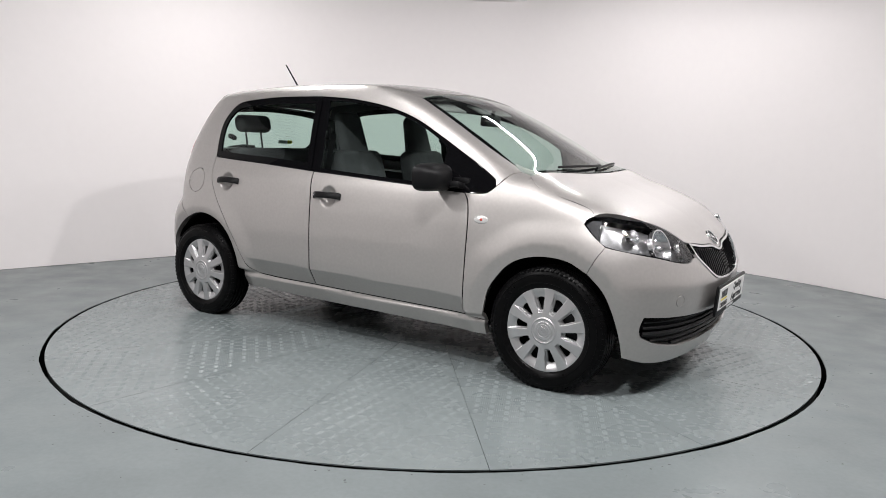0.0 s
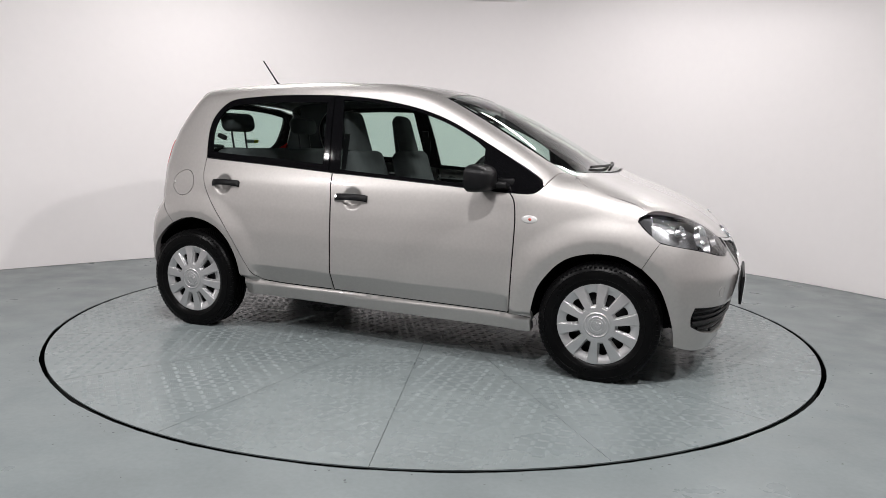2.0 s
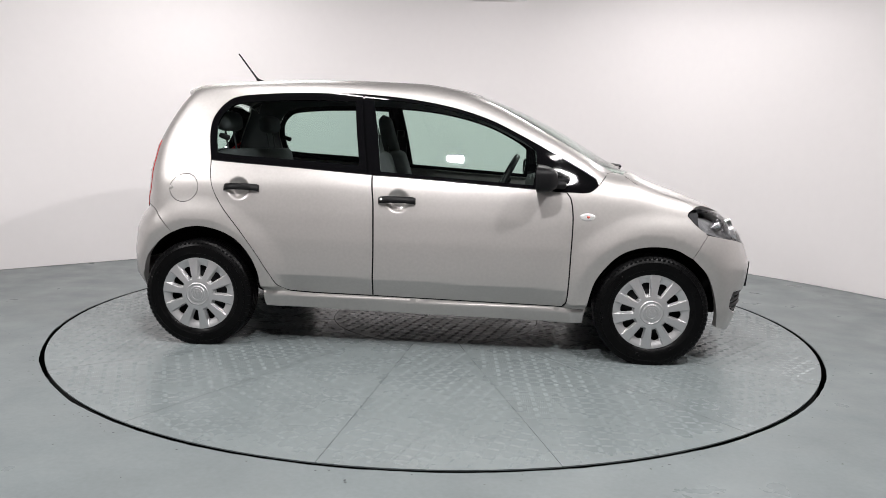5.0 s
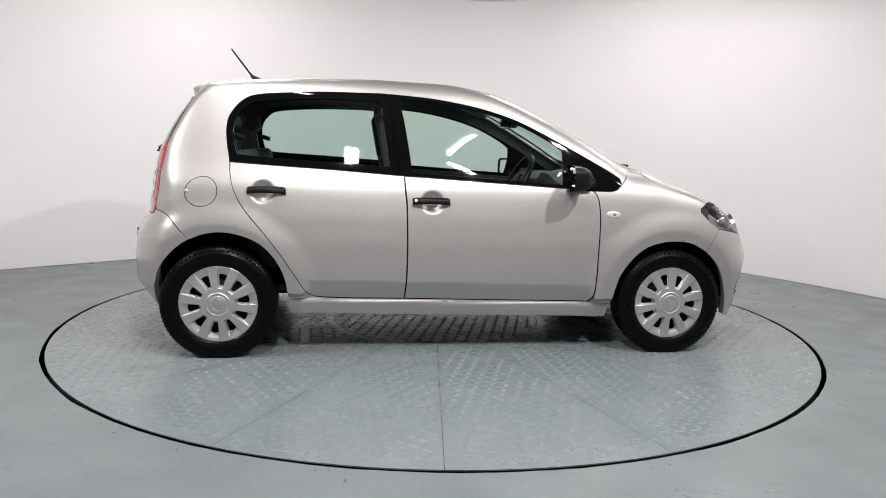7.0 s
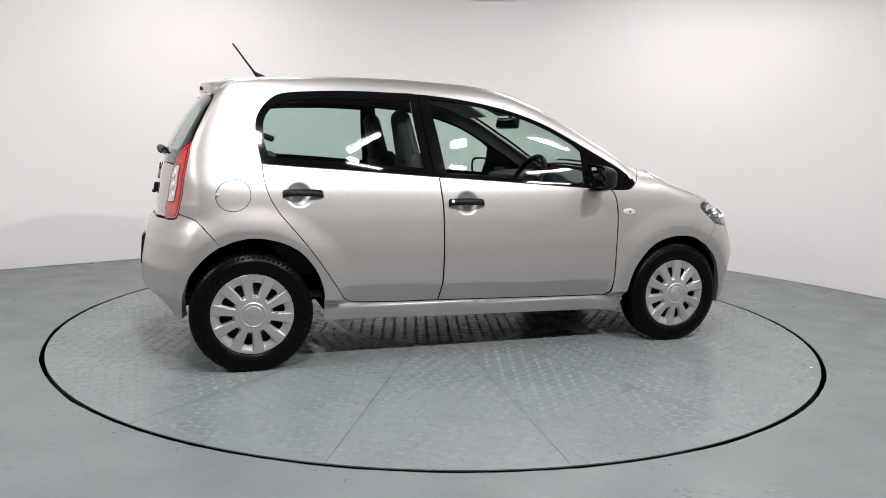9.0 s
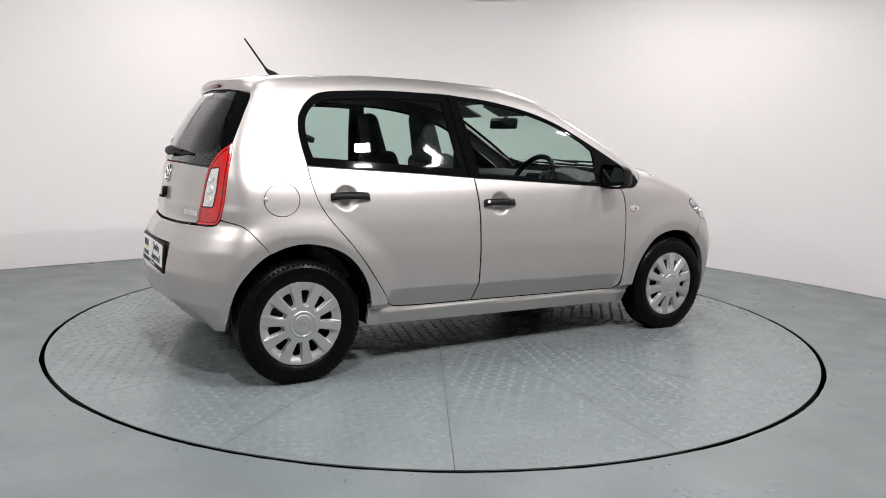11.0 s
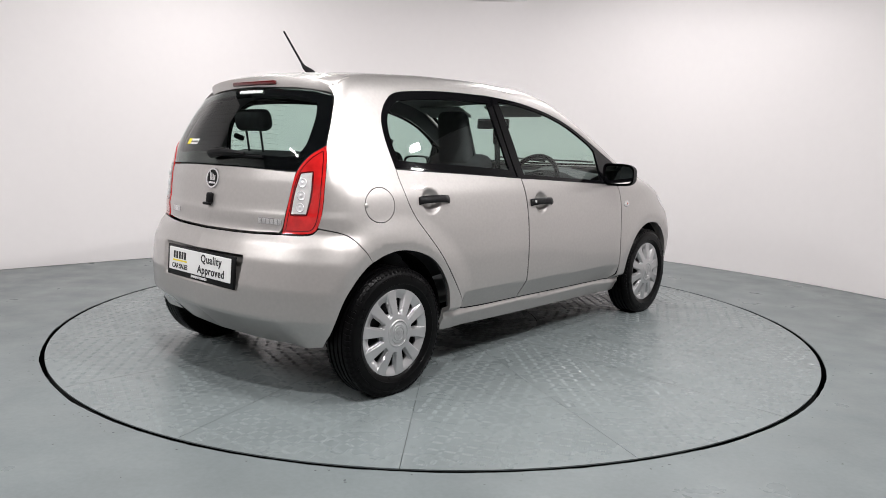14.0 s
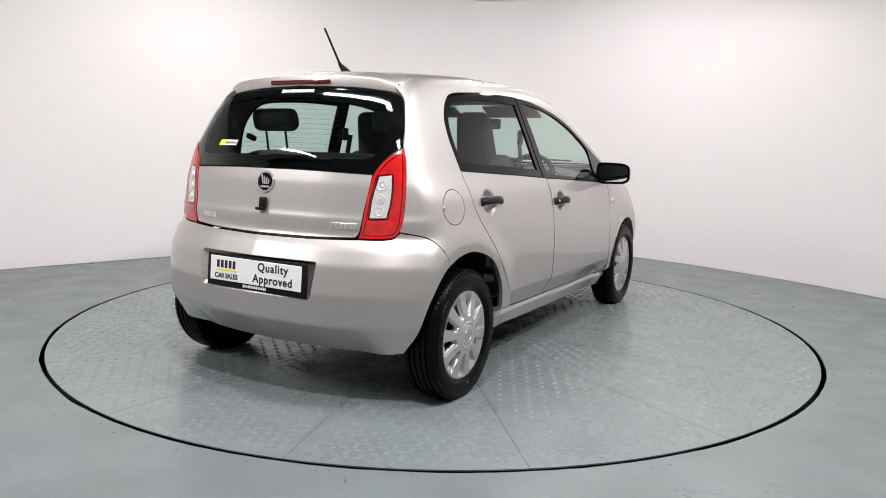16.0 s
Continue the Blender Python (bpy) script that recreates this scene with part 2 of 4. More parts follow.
WIDTH = table([0.10, 0.22, 0.30, 0.45, 0.60, 0.74, 0.84, 0.90, 0.955, 1.00, 1.20, 1.38, 1.46], [0.755, 0.780, 0.792, 0.806, 0.809, 0.800, 0.786, 0.774, 0.748, 0.727, 0.655, 0.585, 0.545], 0.022)
TAPER = table([-1.75, -1.5, -1.3, -1.0, -0.5, 0.0, 0.6, 1.0, 1.3, 1.5, 1.7], [0.115, 0.060, 0.034, 0.018, 0.002, 0.0, 0.003, 0.010, 0.020, 0.036, 0.062], 0.10)
TOP = table([-1.7, -1.45, -1.30, -1.11, -0.75, -0.40, 0.0, 0.22, 0.43, 0.62, 0.80, 1.00, 1.12, 1.20, 1.35, 1.53, 1.61, 1.68, 1.75, 1.80, 1.84], [1.375, 1.414, 1.440, 1.461, 1.480, 1.483, 1.470, 1.435, 1.369, 1.289, 1.195, 1.077, 0.999, 0.962, 0.914, 0.842, 0.803, 0.763, 0.715, 0.65, 0.56], 0.045)
NOSE = table([0.10, 0.20, 0.30, 0.42, 0.53, 0.62, 0.72, 0.82, 1.0], [1.725, 1.772, 1.803, 1.826, 1.839, 1.806, 1.77, 1.72, 1.63], 0.014)
NOSE_PLAN = table([0.0, 0.3, 0.5, 0.62, 0.70, 0.80], [0.0, 0.016, 0.055, 0.105, 0.165, 0.28], 0.05)
TAIL = table([0.15, 0.27, 0.356, 0.364, 0.50, 0.62, 0.69, 0.735, 0.812, 0.822, 0.95, 1.07, 1.16, 1.25, 1.33, 1.45], [-1.520, -1.646, -1.736, -1.750, -1.755, -1.738, -1.705, -1.666, -1.664, -1.657, -1.640, -1.606, -1.562, -1.505, -1.445, -1.345], 0.009)
TAIL_PLAN = table([0.0, 0.3, 0.5, 0.62, 0.70, 0.80], [0.0, 0.020, 0.068, 0.115, 0.165, 0.26], 0.05)
CROWN = table([0.0, 0.3, 0.5, 0.6, 0.75], [0.0, 0.008, 0.024, 0.045, 0.09], 0.05)


HANDLES = ((-0.985, 0.863), (-0.122, 0.822))


def body(x, a, z):
    """Below zero inside the body; a is the distance from the middle plane."""
    side = WIDTH(z) - TAPER(x)
    for wx, wz in ((-1.212, 0.285), (1.212, 0.275)):
        r = np.hypot(x - wx, z - wz)
        side = side + 0.014 * (1 - step01(r, 0.40, 0.54)) - 0.16 * np.clip(0.412 - r, 0, 0.09)
    side = side + 0.024 * step01(-x, 1.34, 1.56) * (1 - step01(z, 0.66, 0.76))
    cz = 0.402 - 0.019 * x
    door = step01(x, -0.80, -0.74) * (1 - step01(x, 0.745, 0.785))
    side = side - door * 0.52 * np.clip(cz - z, 0, 0.10)
    low = cz - 0.104 - z
    side = side + (1 - step01(np.abs(x), 0.86, 0.92)) * (0.010 * step01(low, 0.0, 0.022) - 0.34 * np.clip(low - 0.022, 0, 0.1))
    side = side - (1 - step01(np.abs(x), 0.86, 0.92)) * (1 - door) * 0.05 * step01(low, -0.03, 0.004)
    for hx, hz in HANDLES:
        side = side - 0.024 * (1 - step01(np.hypot((x - hx) / 0.066, (z - hz) / 0.063), 0.42, 1.0))
    bend = x + 0.28 * a * a * step01(x, 0.0, 0.7) * (1 - step01(x, 0.92, 1.14))
    top = TOP(bend) - CROWN(a) * (1 - 0.58 * step01(x, 0.3, 0.85) - 0.17 * step01(x, 0.9, 1.15))
    recess = 0.040 * step01(z, 0.470, 0.482) * (1 - step01(z, 0.622, 0.630)) * (1 - step01(a, 0.286 + 0.12 * (z - 0.47), 0.318 + 0.12 * (z - 0.47)))
    under = z + 0.42 * np.clip(0.36 - z, 0, 1) * step01(a, 0.44, 0.62)
    rear = TAIL(under) + TAIL_PLAN(a) + recess
    front = NOSE(z) - NOSE_PLAN(a)
    k = 0.022 + 0.026 * step01(x, 0.85, 1.15) * step01(z, 0.62, 0.78)
    v = np.stack([a - side, z - top, x - front, rear - x]) / k
    m = v.max(0)
    return (m + np.log(np.exp(v - m).sum(0))) * k


def march(x, a, z, dx, da, dz, reach):
    """Walks from inside along a direction to the body's surface."""
    lo, hi = np.zeros_like(x), np.full_like(x, reach)
    for _ in range(34):
        r = (lo + hi) / 2
        out = body(x + r * dx, a + r * da, z + r * dz) > 0
        hi, lo = np.where(out, r, hi), np.where(out, lo, r)
    r = (lo + hi) / 2
    return x + r * dx, a + r * da, z + r * dz


def slope(x, a, z, h=2e-3):
    g = np.stack([body(x + h, a, z) - body(x - h, a, z), body(x, a + h, z) - body(x, a - h, z), body(x, a, z + h) - body(x, a, z - h)], 1)
    return g / np.linalg.norm(g, axis=1)[:, None]


ROUND = 0.75
ENDS = 1.0 + ROUND * math.pi / 2


def around(q):
    """Flat coordinates (u, z) to the body: u is x along the flanks and turns round the corners beyond one metre."""
    u, z = q[:, 0], q[:, 1]
    phi = np.clip((np.abs(u) - 1.0) / ROUND, 0, math.pi / 2)
    s = np.sign(u)
    x, a, z = march(np.clip(u, -1, 1), np.zeros_like(u), z, s * np.sin(phi), np.cos(phi), np.zeros_like(u), 1.3)
    n = slope(x, a, z)
    return np.stack([x, -a, z], 1), n * (1, -1, 1)


def wrap(x, a):
    return np.where(np.abs(x) <= 1, x, np.sign(x) * (1 + ROUND * np.arctan2(np.abs(x) - 1, a)))


def flank(*pts):
    """(x, z) on the flank to flat coordinates."""
    p = np.array(pts, float)
    x, a, z = march(p[:, 0], np.zeros(len(p)), p[:, 1], np.zeros(len(p)), np.ones(len(p)), np.zeros(len(p)), 1.2)
    return [tuple(v) for v in np.stack([wrap(x, a), z], 1)]


def end(way, *pts):
    """(distance from the middle, z) on the nose (way 1) or tail (way -1) to flat coordinates."""
    p = np.array(pts, float)
    n = len(p)
    x, a, z = march(np.full(n, way * 1.0), p[:, 0], p[:, 1], np.full(n, way * 1.0), np.zeros(n), np.zeros(n), 1.2)
    return [tuple(v) for v in np.stack([wrap(x, a), z], 1)]


def front_end(q):
    """Flat coordinates (s, z) round the nose: s is 0 in the middle, positive on the right."""
    p, n = around(np.stack([ENDS - np.abs(q[:, 0]), q[:, 1]], 1))
    k = np.stack([np.ones(len(q)), np.where(q[:, 0] < 0, -1.0, 1.0), np.ones(len(q))], 1)
    return p * k, n * k


def rear_end(q):
    p, n = around(np.stack([np.abs(q[:, 0]) - ENDS, q[:, 1]], 1))
    k = np.stack([np.ones(len(q)), np.where(q[:, 0] < 0, -1.0, 1.0), np.ones(len(q))], 1)
    return p * k, n * k


def both(pts):
    """A half outline, from the middle outwards and back to the middle, to a whole one round an end."""
    h = [(ENDS - abs(u), z) for u, z in pts]
    left = [(-s, z) for s, z in reversed(h) if s > 1e-3]
    return [q for q in h] + left


def above(q):
    """Flat coordinates (x, y) to the roof, windscreen and bonnet."""
    x, a = q[:, 0], np.abs(q[:, 1])
    x, a, z = march(x, a, np.full(len(q), 0.5), np.zeros(len(q)), np.zeros(len(q)), np.ones(len(q)), 1.3)
    k = np.stack([np.ones(len(q)), np.where(q[:, 1] > 0, 1.0, -1.0), np.ones(len(q))], 1)
    return np.stack([x, a, z], 1) * k, slope(x, a, z) * k


def lifted(pts):
    """(x, distance from the middle) on the upper side to the flank's flat coordinates."""
    p, _ = above(np.array([(x, -a) for x, a in pts], float))
    return [(float(wrap(x, -y)), float(z)) for x, y, z in p]


def seen_from_top(flat):
    """Flat coordinates of the flank to (x, y) seen from above."""
    p, _ = around(np.array(flat, float))
    return [(x, y) for x, y, _ in p]


# ---- the room ----
RIM = 2.264
WALL_LINE = curve([(-7.0, -3.3), (-5.6, -0.36), (-3.61, 1.28), (-2.66, 2.06), (-1.6, 2.85), (-0.4, 3.45), (0.7, 3.6), (1.55, 3.25), (2.26, 2.66), (2.66, 2.24), (3.13, 1.63), (3.54, 0.93), (4.1, -0.3), (4.8, -2.2), (5.2, -4.3), (4.7, -6.0), (2.8, -6.9), (-3.5, -6.9), (-6.2, -5.8)], 0.12, 60)


def ribbon(name, line, z0, z1, thick, material, label, category):
    """A standing wall of some thickness along a closed line."""
    outer = shrink(line, -thick)
    n = len(line)
    rings = [(line, z0), (line, z1), (outer, z1), (outer, z0)]
    verts, faces = [], []
    for (l0, h0), (l1, h1) in zip(rings, rings[1:] + rings[:1]):
        base = len(verts)
        verts += [(x, y, h0) for x, y in l0] + [(x, y, h1) for x, y in l1]
        faces += [(base + k, base + (k + 1) % n, base + n + (k + 1) % n, base + n + k) for k in range(n)]
    ob = link_mesh(name, verts, faces, material)
    return tagged(ob, label, category, kind="structure")


def flat_chart(z):
    return lambda q: (np.column_stack([q, np.full(len(q), z)]), np.tile((0.0, 0.0, 1.0), (len(q), 1)))


def ring_line(r, n=160, wobble=0.0):
    a = np.linspace(0, 2 * math.pi, n, endpoint=False)
    k = r + wobble * np.array([noise.noise((math.cos(t) * 9, math.sin(t) * 9, r)) + 0.6 * noise.noise((math.cos(t) * 40, math.sin(t) * 40, r)) for t in a])
    return np.stack([k * np.cos(a), k * np.sin(a)], 1)


def build_room():
    ribbon("wall", WALL_LINE, 0.0, CEIL, 0.12, WALL, "smooth white painted curved studio wall", "wall")
    floor = sheet("floor", flat_chart(0.0), shrink(WALL_LINE, -0.1), [ring_line(RIM + 0.013, 640, 0.0045)], FLOOR, None, "grey-green painted concrete floor with worn patches", 0.4, flange=0.005)
    tagged(floor, category="floor", kind="structure")
    bm = bmesh.new()
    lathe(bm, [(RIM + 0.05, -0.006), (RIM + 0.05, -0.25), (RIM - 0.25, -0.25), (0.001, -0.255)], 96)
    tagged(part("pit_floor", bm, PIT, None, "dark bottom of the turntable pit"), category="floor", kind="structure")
    bm = bmesh.new()
    top = [bm.verts.new((x, y, CEIL)) for x, y in shrink(WALL_LINE, -0.1)]
    f = bm.faces.new(top)
    r = bmesh.ops.extrude_face_region(bm, geom=[f])
    bmesh.ops.translate(bm, verts=[v for v in r["geom"] if isinstance(v, bmesh.types.BMVert)], vec=(0, 0, 0.1))
    tagged(part("ceiling", bm, CEILING, None, "plain dark painted ceiling", False), category="ceiling", kind="structure")
    # fittings for all strips, the added fill strip outside the ring too
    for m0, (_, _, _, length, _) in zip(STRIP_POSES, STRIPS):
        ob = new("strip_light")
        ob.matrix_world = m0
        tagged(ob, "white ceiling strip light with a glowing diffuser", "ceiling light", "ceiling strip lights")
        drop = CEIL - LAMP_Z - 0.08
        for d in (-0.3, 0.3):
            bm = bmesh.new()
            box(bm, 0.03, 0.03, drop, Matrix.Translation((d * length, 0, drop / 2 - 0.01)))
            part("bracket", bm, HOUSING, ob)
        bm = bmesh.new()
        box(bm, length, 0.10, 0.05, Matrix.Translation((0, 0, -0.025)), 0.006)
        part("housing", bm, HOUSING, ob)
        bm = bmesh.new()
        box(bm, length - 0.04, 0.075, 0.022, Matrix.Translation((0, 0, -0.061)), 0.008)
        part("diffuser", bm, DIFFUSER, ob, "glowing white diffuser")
    for m0, (x, y, _) in zip(FLOOD_POSES, FLOODS):
        ob = new("flood_light")
        ob.matrix_world = m0
        tagged(ob, "black flood light with a glowing square face", "flood light", "ceiling flood lights")
        bm = bmesh.new()
        box(bm, 0.21, 0.13, 0.06, Matrix.Translation((0, 0, 0.0)), 0.012)
        part("housing", bm, BLACK_PLASTIC, ob)
        bm = bmesh.new()
        box(bm, 0.16, 0.08, 0.008, Matrix.Translation((0, 0, -0.034)), 0.004, 1)
        part("diffuser", bm, DIFFUSER, ob, "glowing white face")
        bm = bmesh.new()
        up = m0.inverted().to_3x3() @ Vector((0, 0, CEIL - LAMP_Z))
        tube(bm, [(0, 0, 0.02), up], 0.014, 8)
        part("stem", bm, BLACK_PLASTIC, ob)
    bm = bmesh.new()
    box(bm, 0.76, 0.05, 0.30, pose(0.685, 3.575, 2.835, 0, 0, 1.5), 0.008)
    tagged(part("wall_panel", bm, HOUSING, None, "white panel fixed high on the wall"), category="panel")


def build_wall_joint():
    """The dark, ragged joint between the wall's foot and the floor paint."""
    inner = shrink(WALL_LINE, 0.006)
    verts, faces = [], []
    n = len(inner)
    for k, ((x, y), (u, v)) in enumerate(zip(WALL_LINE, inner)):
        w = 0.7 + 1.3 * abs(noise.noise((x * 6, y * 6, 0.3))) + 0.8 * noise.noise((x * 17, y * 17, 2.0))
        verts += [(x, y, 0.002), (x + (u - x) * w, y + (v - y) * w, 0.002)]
    for k in range(n):
        a, b = 2 * k, 2 * ((k + 1) % n)
        faces.append((a, b, b + 1, a + 1))
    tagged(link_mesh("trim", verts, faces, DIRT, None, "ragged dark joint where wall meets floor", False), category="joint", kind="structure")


def build_turntable():
    table_ob = tagged(new("turntable"), "round grey painted steel car turntable with tread plate sectors", "turntable")
    bm = bmesh.new()
    lathe(bm, [(0.62, -0.02), (RIM - 0.016, -0.02), (RIM - 0.016, -0.05), (0.62, -0.05)], 192, closed=True)
    part("under_frame", bm, EDGE, table_ob, "dark steel under frame")
    n = 16
    half = math.pi / n
    edge = 0.0011
    arc = np.linspace(-half + edge / RIM, half - edge / RIM, 18)
    arc_in = np.linspace(half - edge / 0.66, -half + edge / 0.66, 8)
    outline = [((RIM - 0.010) * math.cos(a), (RIM - 0.010) * math.sin(a)) for a in arc] + [(0.66 * math.cos(a), 0.66 * math.sin(a)) for a in arc_in]
    rnd = random.Random(4)
    # five-bar tread: clusters of short raised bars that alternate in direction
    def bars(where, shift, turn):
        bars_v, bars_f = [], []
        pitch = 0.047
        for i in range(-60, 61):
            for j in range(-60, 61):
                cx, cy = i * pitch, j * pitch
                cx, cy = cx * math.cos(turn) - cy * math.sin(turn) + shift, cx * math.sin(turn) + cy * math.cos(turn)
                r, a = math.hypot(cx, cy), math.atan2(cy, cx)
                if not where(r, a):
                    continue
                way = turn + (math.pi / 4 if (i + j) % 2 else -math.pi / 4)
                c, s = math.cos(way), math.sin(way)
                for k in range(5):
                    o = (k - 2) * 0.0088
                    ln, w, h = 0.0135 - 0.0016 * abs(k - 2), 0.0030, 0.0012 * rnd.uniform(0.6, 1.0)
                    base = len(bars_v)
                    for lx, ly, lz in ((-ln, 0, 0), (-ln * 0.5, -w, 0), (ln * 0.5, -w, 0), (ln, 0, 0), (ln * 0.5, w, 0), (-ln * 0.5, w, 0), (-ln * 0.6, 0, h), (ln * 0.6, 0, h)):
                        ly += o
                        bars_v.append((cx + c * lx - s * ly, cy + s * lx + c * ly, lz))
                    bars_f += [tuple(base + q for q in f) for f in ((0, 1, 6), (1, 2, 7, 6), (2, 3, 7), (3, 4, 7), (4, 5, 6, 7), (5, 0, 6))]
        return bars_v, bars_f

    first = sheet("tread_plate", flat_chart(0.0), outline, (), PLATE, table_ob, "", 0.3, flange=0.005)
    tread = link_mesh("tread_pattern", *bars(lambda r, a: 0.70 < r < RIM - 0.04 and abs(a) < half - 0.024 / r, 1.4, 0.36), TREAD, first, "", False)
    tagged(tread, kind="stuff")
    first.matrix_basis = pose(0, 0, 0, 0, 0, -96.0 + 11.25)
    for k in range(1, n):
        ob = new("tread_plate", first.data)
        ob.parent = table_ob
        ob.matrix_basis = pose(0, 0, 0, 0, 0, -96.0 + 11.25 + 22.5 * k)
        sub = new("tread_pattern", tread.data)
        sub.parent = ob
        tagged(sub, kind="stuff")
    bm = bmesh.new()
    lathe(bm, [(0.001, 0.0), (0.656, 0.0), (0.658, -0.002), (0.658, -0.02)], 96)
    centre = part("centre_plate", bm, PLATE, table_ob)
    sub = link_mesh("tread_pattern", *bars(lambda r, a: r < 0.63, 0.0, 0.5), TREAD, centre, "", False)
    tagged(sub, kind="stuff")
    return table_ob


# ---- the car ----
ROOF_EDGE = [(-1.35, 0.47), (-1.28, 0.485), (-1.2, 0.493), (-1.0, 0.50), (-0.5, 0.508), (-0.1, 0.51), (0.10, 0.515), (0.30, 0.522)]
SCREEN_EDGE = [(0.30, 0.522), (0.44, 0.556), (0.6, 0.588), (0.8, 0.618), (0.98, 0.640), (1.05, 0.660)]
REAR_WIN = [(-1.156, 1.013), (-1.173, 1.102), (-1.179, 1.174), (-1.171, 1.232), (-1.147, 1.277), (-1.113, 1.316), (-1.071, 1.345), (-1.014, 1.360), (-0.883, 1.372), (-0.751, 1.380), (-0.602, 1.383), (-0.452, 1.382), (-0.351, 1.380), (-0.331, 1.198), (-0.297, 0.958), (-0.671, 0.983), (-0.96, 0.999)]
FRONT_WIN = [(-0.285, 0.957), (-0.152, 0.951), (0.174, 0.932), (0.591, 0.907), (0.83, 0.893), (0.874, 0.901), (0.912, 0.932), (0.899, 0.962), (0.859, 0.989), (0.775, 1.037), (0.692, 1.084), (0.524, 1.173), (0.357, 1.253), (0.189, 1.308), (0.021, 1.343), (-0.145, 1.366), (-0.341, 1.381), (-0.321, 1.198)]
FRONT_GLASS = [(-0.288, 1.356), (-0.254, 1.18), (-0.224, 0.974), (0.174, 0.950), (0.575, 0.926), (0.588, 1.02), (0.585, 1.105), (0.523, 1.150), (0.356, 1.234), (0.188, 1.289), (0.021, 1.325), (-0.146, 1.347)]
REAR_GLASS = [(-1.132, 1.035), (-1.150, 1.11), (-1.154, 1.174), (-1.147, 1.222), (-1.128, 1.262), (-1.098, 1.296), (-1.06, 1.322), (-1.01, 1.335), (-0.883, 1.347), (-0.751, 1.354), (-0.602, 1.357), (-0.452, 1.356), (-0.376, 1.353), (-0.357, 1.198), (-0.325, 0.985), (-0.671, 1.007), (-0.96, 1.022)]
FRONT_DOOR = [(-0.266, 0.953), (-0.152, 0.949), (0.174, 0.930), (0.591, 0.905), (0.748, 0.894), (0.771, 0.86), (0.784, 0.778), (0.785, 0.695), (0.781, 0.561), (0.776, 0.40), (0.769, 0.32), (0.752, 0.2865), (0.3, 0.295), (-0.1, 0.3025), (-0.256, 0.3055), (-0.251, 0.393), (-0.248, 0.542), (-0.250, 0.70), (-0.254, 0.817), (-0.262, 0.89)]
REAR_DOOR = [(-0.268, 0.955), (-0.671, 0.981), (-0.96, 0.997), (-1.154, 1.009), (-1.153, 0.967), (-1.146, 0.918), (-1.124, 0.848), (-1.082, 0.777), (-1.011, 0.690), (-0.965, 0.635), (-0.896, 0.542), (-0.807, 0.408), (-0.758, 0.336), (-0.702, 0.3145), (-0.258, 0.3058), (-0.253, 0.393), (-0.250, 0.542), (-0.252, 0.70), (-0.256, 0.817), (-0.264, 0.89)]
REAR_ARCH = [(-0.858, 0.245), (-0.860, 0.318), (-0.877, 0.423), (-0.917, 0.510), (-0.978, 0.582), (-1.046, 0.624), (-1.127, 0.649), (-1.208, 0.657), (-1.289, 0.643), (-1.353, 0.617)]
REAR_ARCH_LOW = [(-1.353, 0.617), (-1.39, 0.594), (-1.439, 0.551), (-1.496, 0.479), (-1.527, 0.393), (-1.534, 0.325), (-1.536, 0.285)]
FRONT_ARCH = [(0.870, 0.245), (0.882, 0.321), (0.911, 0.434), (0.962, 0.513), (1.036, 0.584), (1.12, 0.618), (1.216, 0.629), (1.315, 0.617), (1.402, 0.573)]
FRONT_ARCH_LOW = [(1.402, 0.573), (1.476, 0.499), (1.522, 0.402), (1.553, 0.286), (1.561, 0.205)]
LAMP_FRONT = flank((1.475, 0.696), (1.415, 0.742), (1.369, 0.788), (1.374, 0.809), (1.405, 0.826)) + end(1, (0.56, 0.803), (0.50, 0.784), (0.445, 0.752), (0.402, 0.705), (0.402, 0.638), (0.45, 0.622), (0.54, 0.630), (0.64, 0.655))
LAMP_REAR = end(-1, (0.478, 0.730), (0.488, 0.82), (0.50, 0.93), (0.512, 0.997), (0.55, 1.058), (0.603, 1.106), (0.622, 1.05), (0.640, 0.94), (0.642, 0.83), (0.632, 0.765), (0.605, 0.738))


